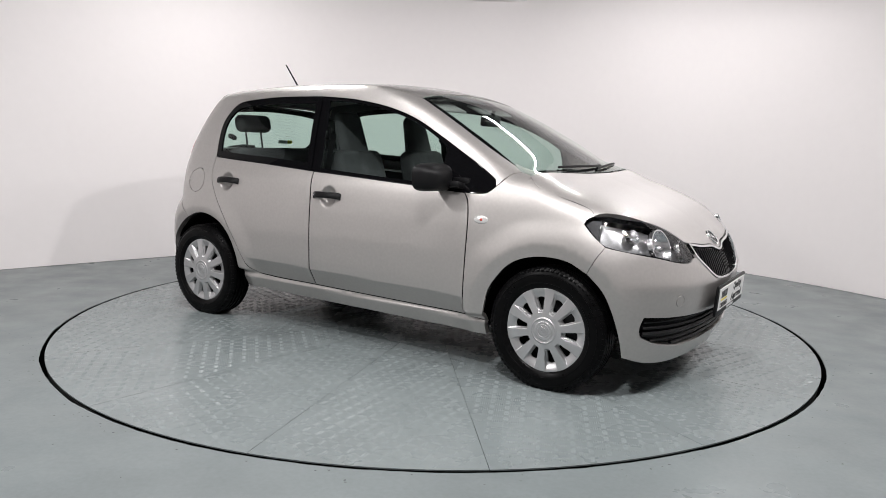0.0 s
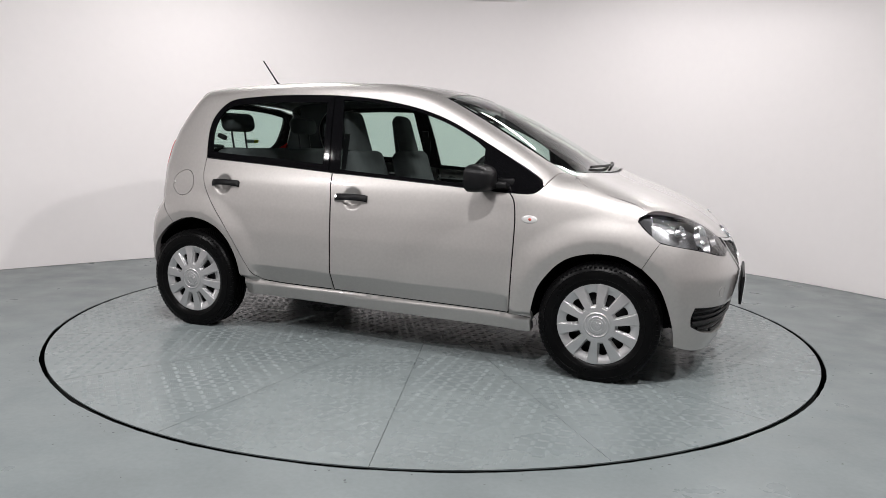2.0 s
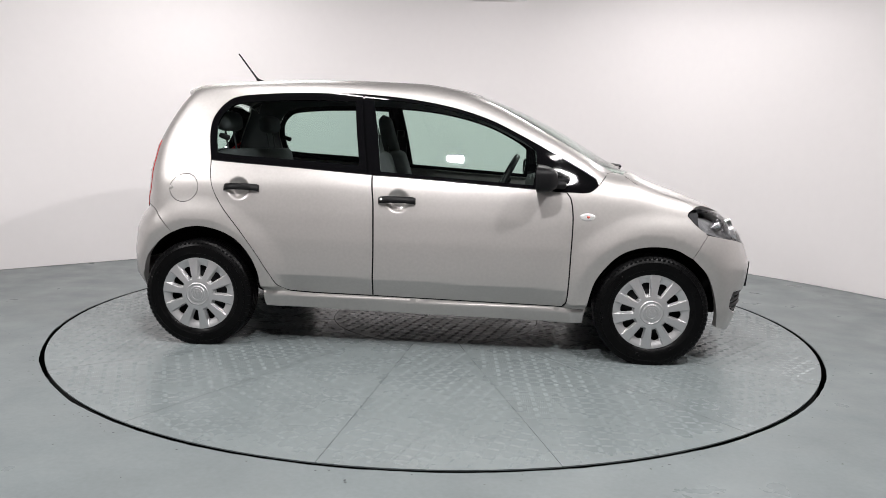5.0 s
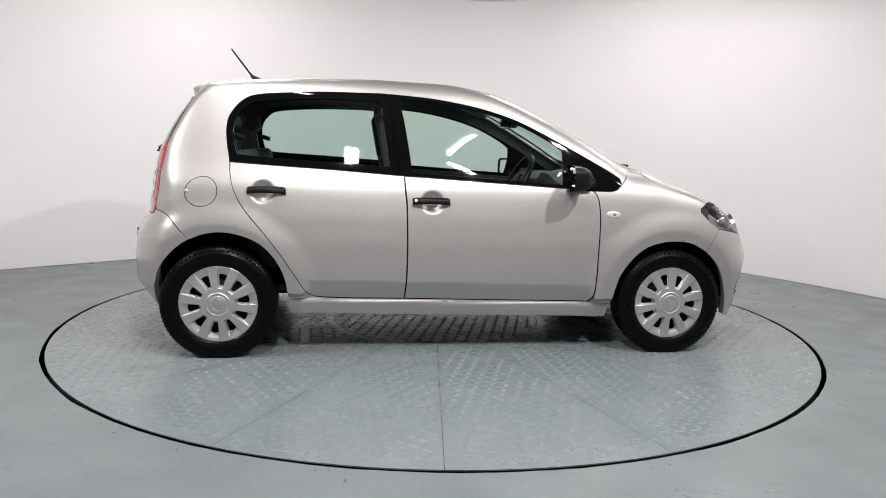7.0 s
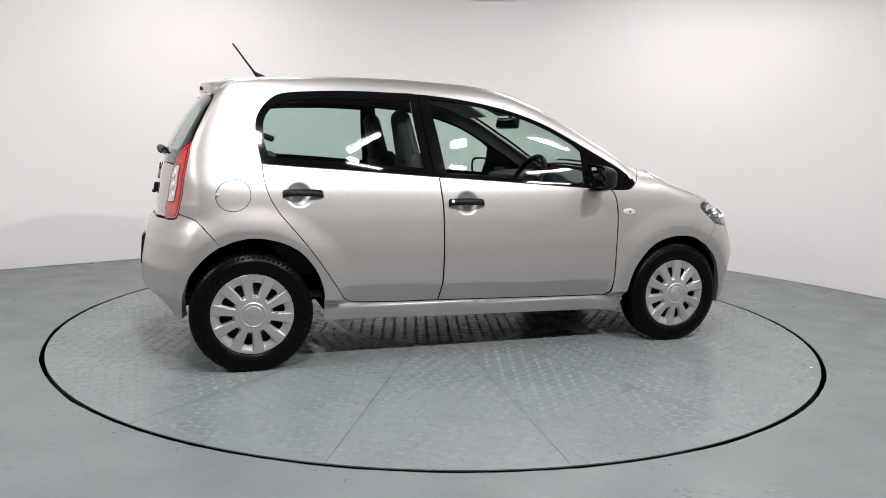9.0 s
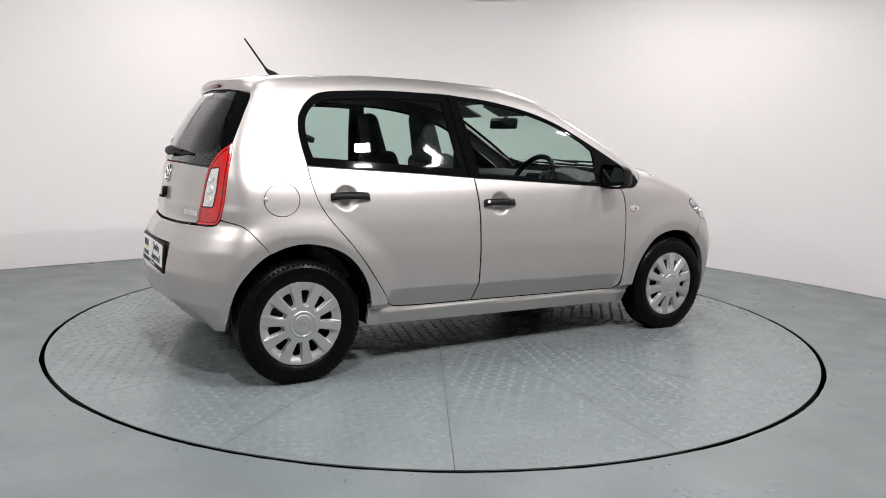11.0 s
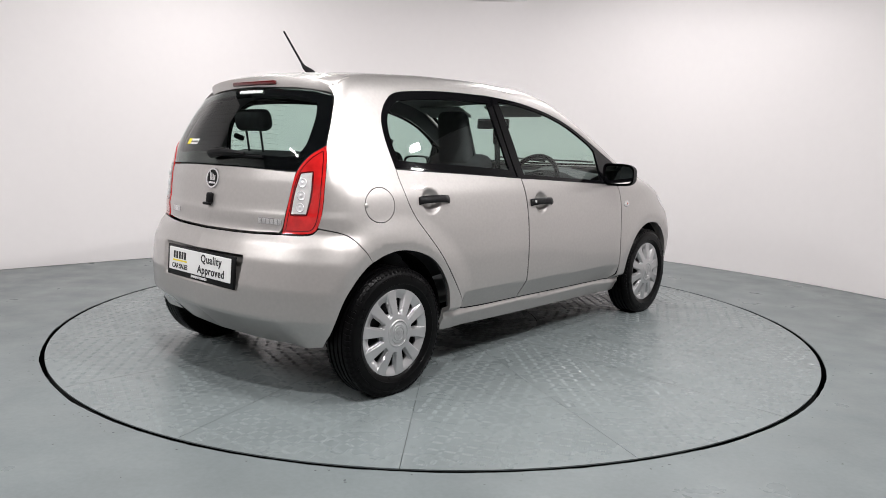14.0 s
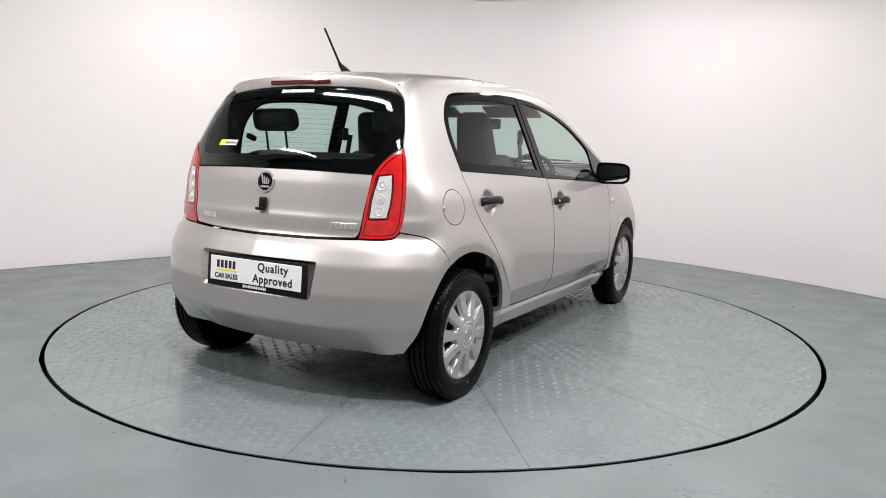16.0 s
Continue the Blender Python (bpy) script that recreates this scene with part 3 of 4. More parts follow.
def build_wheel(car):
    """One wheel with its axle along y and its face towards -y."""
    bm = bmesh.new()
    m = Matrix.Rotation(math.radians(90), 4, "X")
    lathe(bm, [(0.03, -0.02), (0.10, -0.015), (0.15, -0.03), (0.178, -0.035), (0.184, 0.06), (0.178, 0.06), (0.17, -0.02), (0.10, 0.02), (0.03, 0.02)], 48, m, True)
    wheel = part("wheel", bm, STEEL, car, "dark steel wheel")
    # tyre: sidewall, shoulder and grooved tread
    ro = 0.293
    prof = [(0.190, 0.050), (0.196, 0.066), (0.206, 0.075), (0.222, 0.0805), (0.223, 0.082), (0.226, 0.082), (0.227, 0.0815), (0.243, 0.083), (0.258, 0.0805), (0.259, 0.082), (0.262, 0.0815), (0.263, 0.079), (0.275, 0.073), (ro - 0.006, 0.066), (ro - 0.001, 0.058)]
    for g in (0.040, 0.014, -0.014, -0.040):
        prof += [(ro, g + 0.005), (ro - 0.008, g + 0.004), (ro - 0.008, g - 0.004), (ro, g - 0.005)]
    prof += [(ro - 0.001, -0.058), (ro - 0.006, -0.066), (0.275, -0.073), (0.24, -0.083), (0.2, -0.078), (0.178, -0.062)]
    bm = bmesh.new()
    lathe(bm, [(r, h) for r, h in prof], 96, m)
    tyre = part("tyre", bm, RUBBER, wheel, "black rubber road tyre with treaded shoulders", angle=28)
    verts, faces = [], []
    for k in range(72):
        for sgn in (1, -1):
            a0 = 2 * math.pi * (k + (0.5 if sgn < 0 else 0)) / 72
            base = len(verts)
            for da, r, h in ((0.0, ro + 0.0015, 0.046), (0.026, ro + 0.0015, 0.046), (0.034, ro - 0.001, 0.064), (0.008, ro - 0.001, 0.064), (0.036, ro - 0.012, 0.074), (0.012, ro - 0.012, 0.074)):
                a = a0 + da * 2
                for dr in (0, -0.010):
                    q = m @ Vector(((r + dr) * math.cos(a), (r + dr) * math.sin(a), h * sgn))
                    verts.append(tuple(q))
            i = lambda v, d: base + 2 * v + d
            quads = [(0, 1, 2, 3), (3, 2, 4, 5)]
            for q in quads:
                faces.append(tuple(i(v, 0) for v in q))
            for a_, b_ in ((0, 1), (1, 2), (2, 4), (4, 5), (5, 3), (3, 0)):
                faces.append((i(a_, 0), i(b_, 0), i(b_, 1), i(a_, 1)))
    tread = link_mesh("shoulder_tread", verts, faces, RUBBER, wheel, "", False)
    tagged(tread, kind="stuff")

    # the cover: a dished silver disc, ten flat spokes between pockets that slope up to the rim
    def pocket(r):
        return 0.0118 + 0.0215 * (r - 0.088) / 0.097

    def cover(q):
        r = np.hypot(q[:, 0], q[:, 1])
        ang = np.arctan2(q[:, 1], q[:, 0])
        off = np.abs((np.degrees(ang) % 36) - 18)
        side = r * np.radians(off)
        h = 0.068 + 0.014 * (1 - step01(r, 0.05, 0.205)) + 0.004 * (1 - step01(r, 0.058, 0.064)) - 0.003 * step01(r, 0.042, 0.045) * (1 - step01(r, 0.054, 0.057))
        cut = step01(pocket(r) - side, -0.001, 0.0045) * step01(r, 0.086, 0.092)
        h = h - cut * (0.020 * (1 - step01(r, 0.146, 0.196)) + 0.001) - 0.007 * step01(r, 0.196, 0.205)
        return np.stack([q[:, 0], -h, q[:, 1]], 1), None

    def cover_chart(q):
        p, _ = cover(q)
        px, _ = cover(q + (1e-3, 0))
        py, _ = cover(q + (0, 1e-3))
        n = np.cross(px - p, py - p)
        n = n / np.linalg.norm(n, axis=1)[:, None]
        n *= np.where(n[:, 1:2] > 0, -1, 1)
        return p, n
    holes = []
    for k in range(10):
        a = math.radians(36 * k + 18)
        loop = []
        ring = [(0.096, -1), (0.096, 1), (0.115, 1), (0.135, 1), (0.149, 1), (0.154, 0.55), (0.156, 0), (0.154, -0.55), (0.149, -1), (0.135, -1), (0.115, -1)]
        for r, k2 in ring:
            t = k2 * (pocket(r) - 0.0048)
            loop.append((r * math.cos(a) - t * math.sin(a), r * math.sin(a) + t * math.cos(a)))
        holes.append(curve(loop, 0.006, 70))
    disc = sheet("wheel_cover", cover_chart, ring_line(0.2055, 96), holes, COVER, wheel, "silver plastic wheel cover with ten windows", 0.0036, flange=0.012)
    bm = bmesh.new()
    lathe(bm, [(0.001, 0.0855), (0.030, 0.0865), (0.035, 0.0845), (0.0365, 0.078)], 40, m)
    part("centre_cap", bm, COVER, disc, "plain round silver centre cap")
    bm = bmesh.new()
    for k in range(5):
        box(bm, 0.004, 0.0015, 0.026 - 0.004 * abs(k - 2), Matrix.Translation(((k - 2) * 0.0075, -0.0868, 0.002 + 0.002 * abs(k - 2))), 0.0008, 1)
    lathe(bm, [(0.0275, 0.0862), (0.0285, 0.0885), (0.0305, 0.0885), (0.031, 0.0855)], 40, m)
    part("emblem", bm, COVER, disc)
    return wheel


def build_body(car):
    c = curve
    rear_arch, front_arch = flank(*REAR_ARCH), flank(*FRONT_ARCH)
    roof_side, screen_side = lifted(ROOF_EDGE), lifted(SCREEN_EDGE)
    bumper_gap_r = flank((-1.353, 0.617), (-1.40, 0.675), (-1.46, 0.738)) + end(-1, (0.632, 0.765))
    hatch_side = end(-1, (0.603, 1.106), (0.585, 1.18), (0.557, 1.26), (0.528, 1.318))
    # body side: sill, quarter, roof rail and screen pillar round the door aperture
    aperture = [(-1.157, 1.011)] + REAR_WIN[1:12] + [(-0.4, 1.383)] + FRONT_WIN[15:9:-1] + [(0.775, 1.040), (0.859, 0.992), (0.902, 0.964), (0.915, 0.932)]
    hole_low = [(0.752, 0.2835), (0.3, 0.292), (-0.1, 0.2995), (-0.258, 0.3025), (-0.702, 0.3112), (-0.758, 0.334), (-0.807, 0.406), (-0.896, 0.540), (-0.965, 0.633), (-1.011, 0.688), (-1.082, 0.775), (-1.124, 0.846), (-1.146, 0.916), (-1.154, 0.967)]
    line = [(0.866, 0.195), (0.3, 0.205), (-0.3, 0.214), (-0.85, 0.224)] + list(rear_arch) + list(bumper_gap_r[1:]) + LAMP_REAR[8:5:-1] + hatch_side + roof_side + screen_side[1:-1] + lifted([(0.995, 0.644), (0.962, 0.672)])
    outline = line + flank((0.912, 0.934)) + flank(*reversed(aperture[:-1])) + flank(*reversed(hole_low)) + [(0.768, 0.2825), (0.868, 0.272)]
    fx, fz = flank((-1.290, 0.858))[0]
    flap = np.array([(fx + 0.074 * math.cos(a), fz + 0.0765 * math.sin(a)) for a in np.linspace(0, 2 * math.pi, 48, endpoint=False)])
    fender = flank((0.753, 0.893), (0.7745, 0.86), (0.7875, 0.778), (0.7885, 0.695), (0.7845, 0.561), (0.7795, 0.40), (0.7725, 0.32), (0.762, 0.2845), (0.868, 0.274)) + front_arch + flank((1.44, 0.640)) + LAMP_FRONT[0:5] + flank((1.376, 0.853), (1.24, 0.897), (1.114, 0.940), (1.055, 0.968)) + lifted([(1.055, 0.664), (1.0, 0.648), (0.965, 0.675)]) + flank((0.916, 0.932), (0.876, 0.899), (0.83, 0.891))
    for mirror in (False, True):
        side = sheet("body_side", around, c(outline, 0.018), [flap], PAINT, car, "silver body side with sill, pillars and roof rail", 0.014, 0.0, 0.02, mirror=mirror)
        if not mirror:
            f = sheet("fuel_flap", around, flap, (), PAINT, car, "round silver fuel flap", 0.012, 0.0034, 0.01)
            fp, fnn = around(np.array([(fx - 0.066, fz)]))
            bm = bmesh.new()
            bmesh.ops.create_uvsphere(bm, u_segments=16, v_segments=8, radius=0.011, matrix=Matrix.Translation(fp[0]) @ Matrix.Diagonal((1, 0.45, 1, 1)))
            part("finger_dent", bm, PAINT, f)
        sheet("side_trim", around, c(outline, 0.03), (), TRIM, car, "dark grey cabin pillar trim", 0.05, 0.0, 0.0, -0.03, mirror)
        sheet("fender", around, c(fender, 0.018), (), PAINT, car, "silver front wing over the wheel", 0.018, 0.0004, 0.02, mirror=mirror)
        for nm, ol, glass, win in (("front_door", FRONT_DOOR, FRONT_GLASS, FRONT_WIN), ("rear_door", REAR_DOOR, REAR_GLASS, REAR_WIN)):
            line_ = c(flank(*ol), 0.018)
            door = sheet(nm, around, c(flank(*ol), 0.018), (), PAINT, car, "silver painted passenger door", 0.010, 0.0032, 0.02, mirror=mirror)
            frame_ob = sheet("window_frame", around, c(flank(*win), 0.015), [shrink(c(flank(*glass), 0.015), 0.014 if nm == "rear_door" else 0.0)], BLACK_GLOSS, door, "black window frame", 0.02, 0.001, 0.012, -0.002, mirror)
            g = sheet("window_pane", around, shrink(c(flank(*glass), 0.015), -0.004), (), GLASS if nm == "front_door" else GLASS_DARK, door, "green tinted side window glass", 0.04, 0.0, 0.0, -0.009, mirror)
            g.visible_shadow = False
            # black strip just behind the gap, its colour stands in for the shade there
            sheet("door_gap_shade", around, shrink(line_, -0.0035), [shrink(line_, 0.010)], SEAL_AND_GAP, door, "black strip that puts shade into the door gap", 0.03, 0.0, 0.0, -0.0035, mirror)
            sheet("door_trim", around, shrink(c(flank(*ol), 0.03), 0.045), (), TRIM, door, "dark grey plastic inner door panel", 0.05, 0.0, 0.03, -0.06, mirror)
        pillar = c(flank((-0.372, 1.383), (-0.298, 1.379), (-0.264, 1.18), (-0.236, 0.958), (-0.322, 0.962), (-0.345, 1.18)), 0.02)
        sheet("pillar_trim", around, pillar, (), BLACK_GLOSS, car, "gloss black door pillar trim", 0.03, 0.0, 0.01, -0.010, mirror)
    # roof, windscreen, bonnet
    roof_half = [(x, -a) for x, a in ROOF_EDGE]
    roof = roof_half + [(0.292, -0.3), (0.282, 0.0), (0.292, 0.3)] + [(x, -y) for x, y in reversed(roof_half)] + [(-1.37, 0.3), (-1.375, 0.0), (-1.37, -0.3)]
    sheet("roof", above, c(roof, 0.02), (), PAINT, car, "silver painted roof", 0.03, 0.001, 0.015)
    sheet("headliner", above, c(roof, 0.04), (), LINING, car, "pale grey cloth roof lining", 0.06, 0.0, 0.0, -0.035)
    screen = [(0.305, -0.516), (0.299, -0.3), (0.289, 0.0), (0.299, 0.3), (0.305, 0.516)] + [(x, a - 0.006) for x, a in SCREEN_EDGE[1:]] + [(1.10, 0.45), (1.125, 0.2), (1.13, 0.0), (1.125, -0.2), (1.10, -0.45)] + [(x, -a + 0.006) for x, a in SCREEN_EDGE[:0:-1]]
    ws = sheet("windscreen", above, c(screen, 0.02), (), GLASS, car, "green tinted windscreen glass", 0.05, 0.001, 0.004, -0.004)
    ws.visible_shadow = False
    inner = shrink(c(screen, 0.02), 0.03)
    sheet("screen_surround", above, shrink(c(screen, 0.02), 0.001), [inner], BLACK_GLOSS, car, "black printed windscreen border", 0.03, 0.0, 0.0, -0.007)
    b_side = seen_from_top(flank((1.114, 0.940), (1.24, 0.897), (1.376, 0.853)))
    lamp_top = seen_from_top(LAMP_FRONT[4:9])
    half = [(1.055, -0.672)] + b_side + lamp_top + seen_from_top(end(1, (0.33, 0.695), (0.2, 0.68), (0.09, 0.672), (0.045, 0.655), (0.0, 0.648)))
    back_edge = [(1.145, 0.0), (1.135, 0.25), (1.11, 0.48), (1.06, 0.652)]
    bonnet = half + [(x, -y) for x, y in reversed(half[:-1])] + [(x, a) for x, a in reversed(back_edge)] + [(x, -a) for x, a in back_edge[1:]]
    sheet("bonnet", above, c(bonnet, 0.02), (), PAINT, car, "silver painted bonnet", 0.022, 0.0012, 0.02)
    cowl = [(1.00, -0.62), (1.10, -0.44), (1.125, 0.0), (1.10, 0.44), (1.00, 0.62), (1.05, 0.66), (1.115, 0.50), (1.15, 0.0), (1.115, -0.50), (1.05, -0.66)]
    sheet("cowl", above, c(cowl, 0.02), (), BLACK_PLASTIC, car, "black plastic cowl under the windscreen", 0.03, 0.0, 0.01, -0.012)
    for s in (-1, 1):
        sheet("scuttle_corner", above, c([(0.93, s * 0.58), (1.12, s * 0.58), (1.13, s * 0.715), (0.96, s * 0.70)], 0.02), (), PAINT, car, "silver scuttle corner", 0.03, 0.0, 0.0, -0.006)
    # front bumper, grilles, lamps
    low_grille = end(1, (0.0, 0.366), (0.3, 0.376), (0.55, 0.386), (0.70, 0.395), (0.705, 0.345), (0.695, 0.305), (0.62, 0.268), (0.45, 0.240), (0.0, 0.236))
    grille = end(1, (0.0, 0.646), (0.05, 0.654), (0.10, 0.668), (0.25, 0.680), (0.375, 0.698), (0.366, 0.640), (0.30, 0.585), (0.22, 0.535), (0.12, 0.516), (0.0, 0.512))
    bumper = [(ENDS, 0.510)] + [grille[k] for k in (8, 7, 6, 5)] + LAMP_FRONT[9:] + LAMP_FRONT[0:1] + flank((1.44, 0.640)) + flank(*FRONT_ARCH_LOW) + end(1, (0.62, 0.172), (0.45, 0.162), (0.0, 0.165))
    lg, gr = c(both(low_grille), 0.015), c(both(grille), 0.015)
    sheet("front_bumper", front_end, c(both(bumper), 0.018), [lg], PAINT, car, "silver painted front bumper", 0.018, 0.0018, 0.03)
    lower = sheet("lower_grille", front_end, shrink(lg, -0.004), (), BLACK_PLASTIC, car, "black mesh lower grille", 0.02, 0.0, 0.0, -0.035)
    upper = sheet("upper_grille", front_end, shrink(gr, -0.002), (), BLACK_GLOSS, car, "black slatted radiator grille", 0.02, 0.0, 0.0, -0.03)
    band = shrink(gr, 0.009)
    sheet("grille_surround", front_end, gr, [band], CHROME, upper, "chrome grille surround", 0.01, 0.0, 0.015, 0.004)
    lo, hi = band.min(0), band.max(0)
    for k in range(27):
        s = lo[0] + (hi[0] - lo[0]) * (k + 0.5) / 27
        zs = np.linspace(lo[1], hi[1], 40)
        ok = zs[inside(band, np.stack([np.full(40, s), zs], 1))]
        if len(ok) < 4:
            continue
        q = np.stack([np.full(6, s), np.linspace(ok[0], ok[-1], 6)], 1)
        p, n = front_end(q)
        bm = bmesh.new()
        tube(bm, [tuple(a_) for a_ in p - n * 0.012], 0.006, 6)
        part("slat", bm, BLACK_GLOSS, upper)
    for k in range(5):
        z = 0.255 + 0.029 * k
        ss = np.linspace(-1.1, 1.1, 60)
        ok = ss[inside(shrink(lg, 0.004), np.stack([ss, np.full(60, z)], 1))]
        if len(ok) < 6:
            continue
        p, n = front_end(np.stack([ok, np.full(len(ok), z)], 1))
        bm = bmesh.new()
        tube(bm, [tuple(a_) for a_ in p - n * 0.014], 0.0075 if k != 2 else 0.012, 6)
        part("slat", bm, BLACK_PLASTIC, lower)
    lamp = c(LAMP_FRONT, 0.015, 45)
    for mirror in (False, True):
        unit = sheet("headlight", around, lamp, (), LAMP_BODY, car, "clear headlight with bright reflector and dark bezel", 0.02, 0.001, 0.0, -0.06, mirror)
        sheet("lens", around, lamp, (), LAMP_GLASS, unit, "clear curved lens", 0.03, 0.002, 0.012, 0.0, mirror).visible_shadow = False
        sheet("bezel", around, lamp, [shrink(lamp, 0.007)], BLACK_GLOSS, unit, "black lamp border", 0.01, 0.002, 0.02, -0.003, mirror)
        cu, cz = end(1, (0.52, 0.703))[0]
        for name, pts in (("inner_bezel", end(1, (0.47, 0.775), (0.445, 0.752), (0.404, 0.705), (0.404, 0.640), (0.435, 0.632), (0.432, 0.69))), ("outer_bezel", flank((1.445, 0.715), (1.41, 0.742), (1.357, 0.790), (1.362, 0.812), (1.40, 0.829), (1.44, 0.815), (1.435, 0.77)))):
            sheet(name, around, c(pts, 0.015, 45), (), STEEL, unit, "dark grey lamp bezel", 0.02, 0.0, 0.02, -0.022, mirror)
        for name, du, dz, rad in (("reflector", -0.045, 0.006, 0.078), ("indicator_reflector", -0.165, 0.055, 0.030), ("inner_reflector", 0.095, -0.016, 0.048)):
            p, n = around(np.array([(cu + du, cz + dz)]))
            bm = bmesh.new()
            at, inward = Vector(p[0]), Vector(n[0])
            if mirror:
                at.y, inward.y = -at.y, -inward.y
            q = inward.lerp(Vector((1, 0, 0)), 0.5).to_track_quat("Z", "Y").to_matrix().to_4x4()
            lathe(bm, [(0.004, -0.03), (rad * 0.5, -0.022), (rad * 0.85, -0.004), (rad, 0.014), (rad * 1.06, 0.014), (rad * 1.06, -0.01)], 32, Matrix.Translation(at - inward * 0.034) @ q)
            bmesh.ops.create_uvsphere(bm, u_segments=12, v_segments=8, radius=rad * 0.24, matrix=Matrix.Translation(at - inward * 0.042))
            part(name, bm, CHROME, unit, "bright mirror reflector")
    # tail: hatch, glass, lamps, bumper
    hatch = end(-1, (0.0, 0.724), (0.25, 0.726), (0.46, 0.733), (0.474, 0.752), (0.486, 0.83), (0.506, 0.992), (0.25, 1.001), (0.0, 1.003))
    tail = sheet("tailgate", rear_end, c(both(hatch), 0.018), (), PAINT, car, "silver painted tailgate panel", 0.018, 0.0022, 0.02)
    pane = end(-1, (0.0, 1.006), (0.25, 1.004), (0.508, 0.996), (0.547, 1.062), (0.600, 1.110), (0.582, 1.18), (0.554, 1.26), (0.526, 1.318), (0.4, 1.345), (0.0, 1.366))
    pane_line = c(both(pane), 0.018)
    clear = c(both(end(-1, (0.0, 1.065), (0.25, 1.063), (0.47, 1.06), (0.51, 1.10), (0.51, 1.18), (0.49, 1.25), (0.46, 1.295), (0.3, 1.318), (0.0, 1.332))), 0.018, 60)
    sheet("rear_window", rear_end, pane_line, (), GLASS_DARK, car, "green tinted heated rear window", 0.05, 0.002, 0.0, 0.001).visible_shadow = False
    sheet("window_border", rear_end, pane_line, [clear], BLACK_GLOSS, car, "black printed rear window border", 0.02, 0.002, 0.02, -0.003)
    rbump = end(-1, (0.0, 0.717), (0.25, 0.719), (0.476, 0.726), (0.605, 0.733), (0.634, 0.760)) + flank((-1.462, 0.736), (-1.4015, 0.673)) + flank(*REAR_ARCH_LOW) + end(-1, (0.66, 0.256), (0.55, 0.242), (0.4, 0.236), (0.0, 0.236))
    sheet("rear_bumper", rear_end, c(both(rbump), 0.018), (), PAINT, car, "silver painted rear bumper with a plate recess", 0.011, 0.0015, 0.03)
    lamp = c(LAMP_REAR, 0.012, 50)
    white = c(end(-1, (0.515, 0.815), (0.520, 0.90), (0.535, 0.985), (0.582, 0.992), (0.589, 0.90), (0.580, 0.818)), 0.01, 60)
    for mirror in (False, True):
        t = sheet("tail_light", around, lamp, [white], RED, car, "red tail light with a clear middle", 0.014, 0.0015, 0.03, 0.003, mirror)
        sheet("lamp_gasket", around, shrink(lamp, -0.006), [shrink(lamp, 0.004)], SEAL_AND_GAP, t, "black lamp gasket", 0.02, 0.0, 0.0, -0.002, mirror)
        sheet("lens_border", around, shrink(white, -0.007), [shrink(white, -0.001)], RED_DARK, t, "dark border of the clear lens", 0.01, 0.0, 0.0, 0.0042, mirror)
        sheet("light_guide", around, shrink(lamp, 0.012), [shrink(lamp, 0.0155)], RED_DARK, t, "dark red moulded line", 0.01, 0.0, 0.0, 0.0042, mirror)
        for bz in (0.845, 0.895, 0.948):
            bu, bv = end(-1, (0.551, bz))[0]
            bp, bn = around(np.array([(bu, bv)]))
            at, way = Vector(bp[0]), Vector(bn[0])
            if mirror:
                at.y, way.y = -at.y, -way.y
            bm = bmesh.new()
            lathe(bm, [(0.019, 0.0), (0.0175, 0.0035), (0.012, 0.0015), (0.006, 0.003), (0.0005, 0.0042)], 24, stand(at, way, 0.0052))
            part("bulb_ring", bm, REFLECTOR, t, "bright bulb reflector")
        sheet("clear_lens", around, white, (), WHITE_LENS, t, "clear white reversing lens", 0.01, 0.0005, 0.02, 0.005, mirror)


def build_underside(car):
    """The dark tub, wheel wells and floor under the body."""
    bm = bmesh.new()
    box(bm, 1.62, 1.22, 0.10, Matrix.Translation((0, 0, 0.24)), 0.03)
    box(bm, 0.62, 1.02, 0.26, Matrix.Translation((1.22, 0, 0.36)), 0.03)
    box(bm, 0.74, 0.94, 0.2, Matrix.Translation((-1.2, 0, 0.40)), 0.03)
    box(bm, 0.7, 1.1, 0.03, Matrix.Translation((-1.12, 0, 0.66)))
    box(bm, 0.16, 0.9, 0.22, Matrix.Translation((1.58, 0, 0.33)), 0.03)
    part("underbody", bm, DARK, car, "dark underbody")
    for wx, wz, a0, a1 in ((-1.212, 0.285, 0.05, math.pi - 0.5), (1.212, 0.275, 0.45, math.pi - 0.05)):
        for s in (1, -1):
            bm = bmesh.new()
            n = 24
            rows = []
            for y in (0.50, 0.71):
                rows.append([bm.verts.new((wx + 0.366 * math.cos(a), s * y, wz + 0.366 * math.sin(a))) for a in np.linspace(a0, a1, n)])
            cen = [bm.verts.new((wx + 0.366 * math.cos(a), s * 0.50, wz)) for a in np.linspace(a0, a1, n)]
            for k in range(n - 1):
                bm.faces.new((rows[0][k], rows[0][k + 1], rows[1][k + 1], rows[1][k]))
                bm.faces.new((rows[0][k], rows[0][k + 1], cen[k + 1], cen[k]))
            part("wheel_well", bm, DARK, car, "black wheel well liner")


def build_car():
    car = tagged(new("car"), "small silver five-door hatchback car with black mirrors", "car")
    build_body(car)
    build_underside(car)
    build_handles(car)
    build_mirrors(car)
    build_trim(car)
    build_cabin(car)
    wheel = build_wheel(car)
    spots = [(-1.212, -0.705, 0.285), (1.212, -0.708, 0.285)]
    wheel.matrix_basis = pose(*spots[0], 0, 9, 0)
    copy_thing(wheel, pose(*spots[1], 0, 23, 0))
    for x, y, z in spots:
        copy_thing(wheel, pose(x, -y, z, 0, 5, 180))
    return car



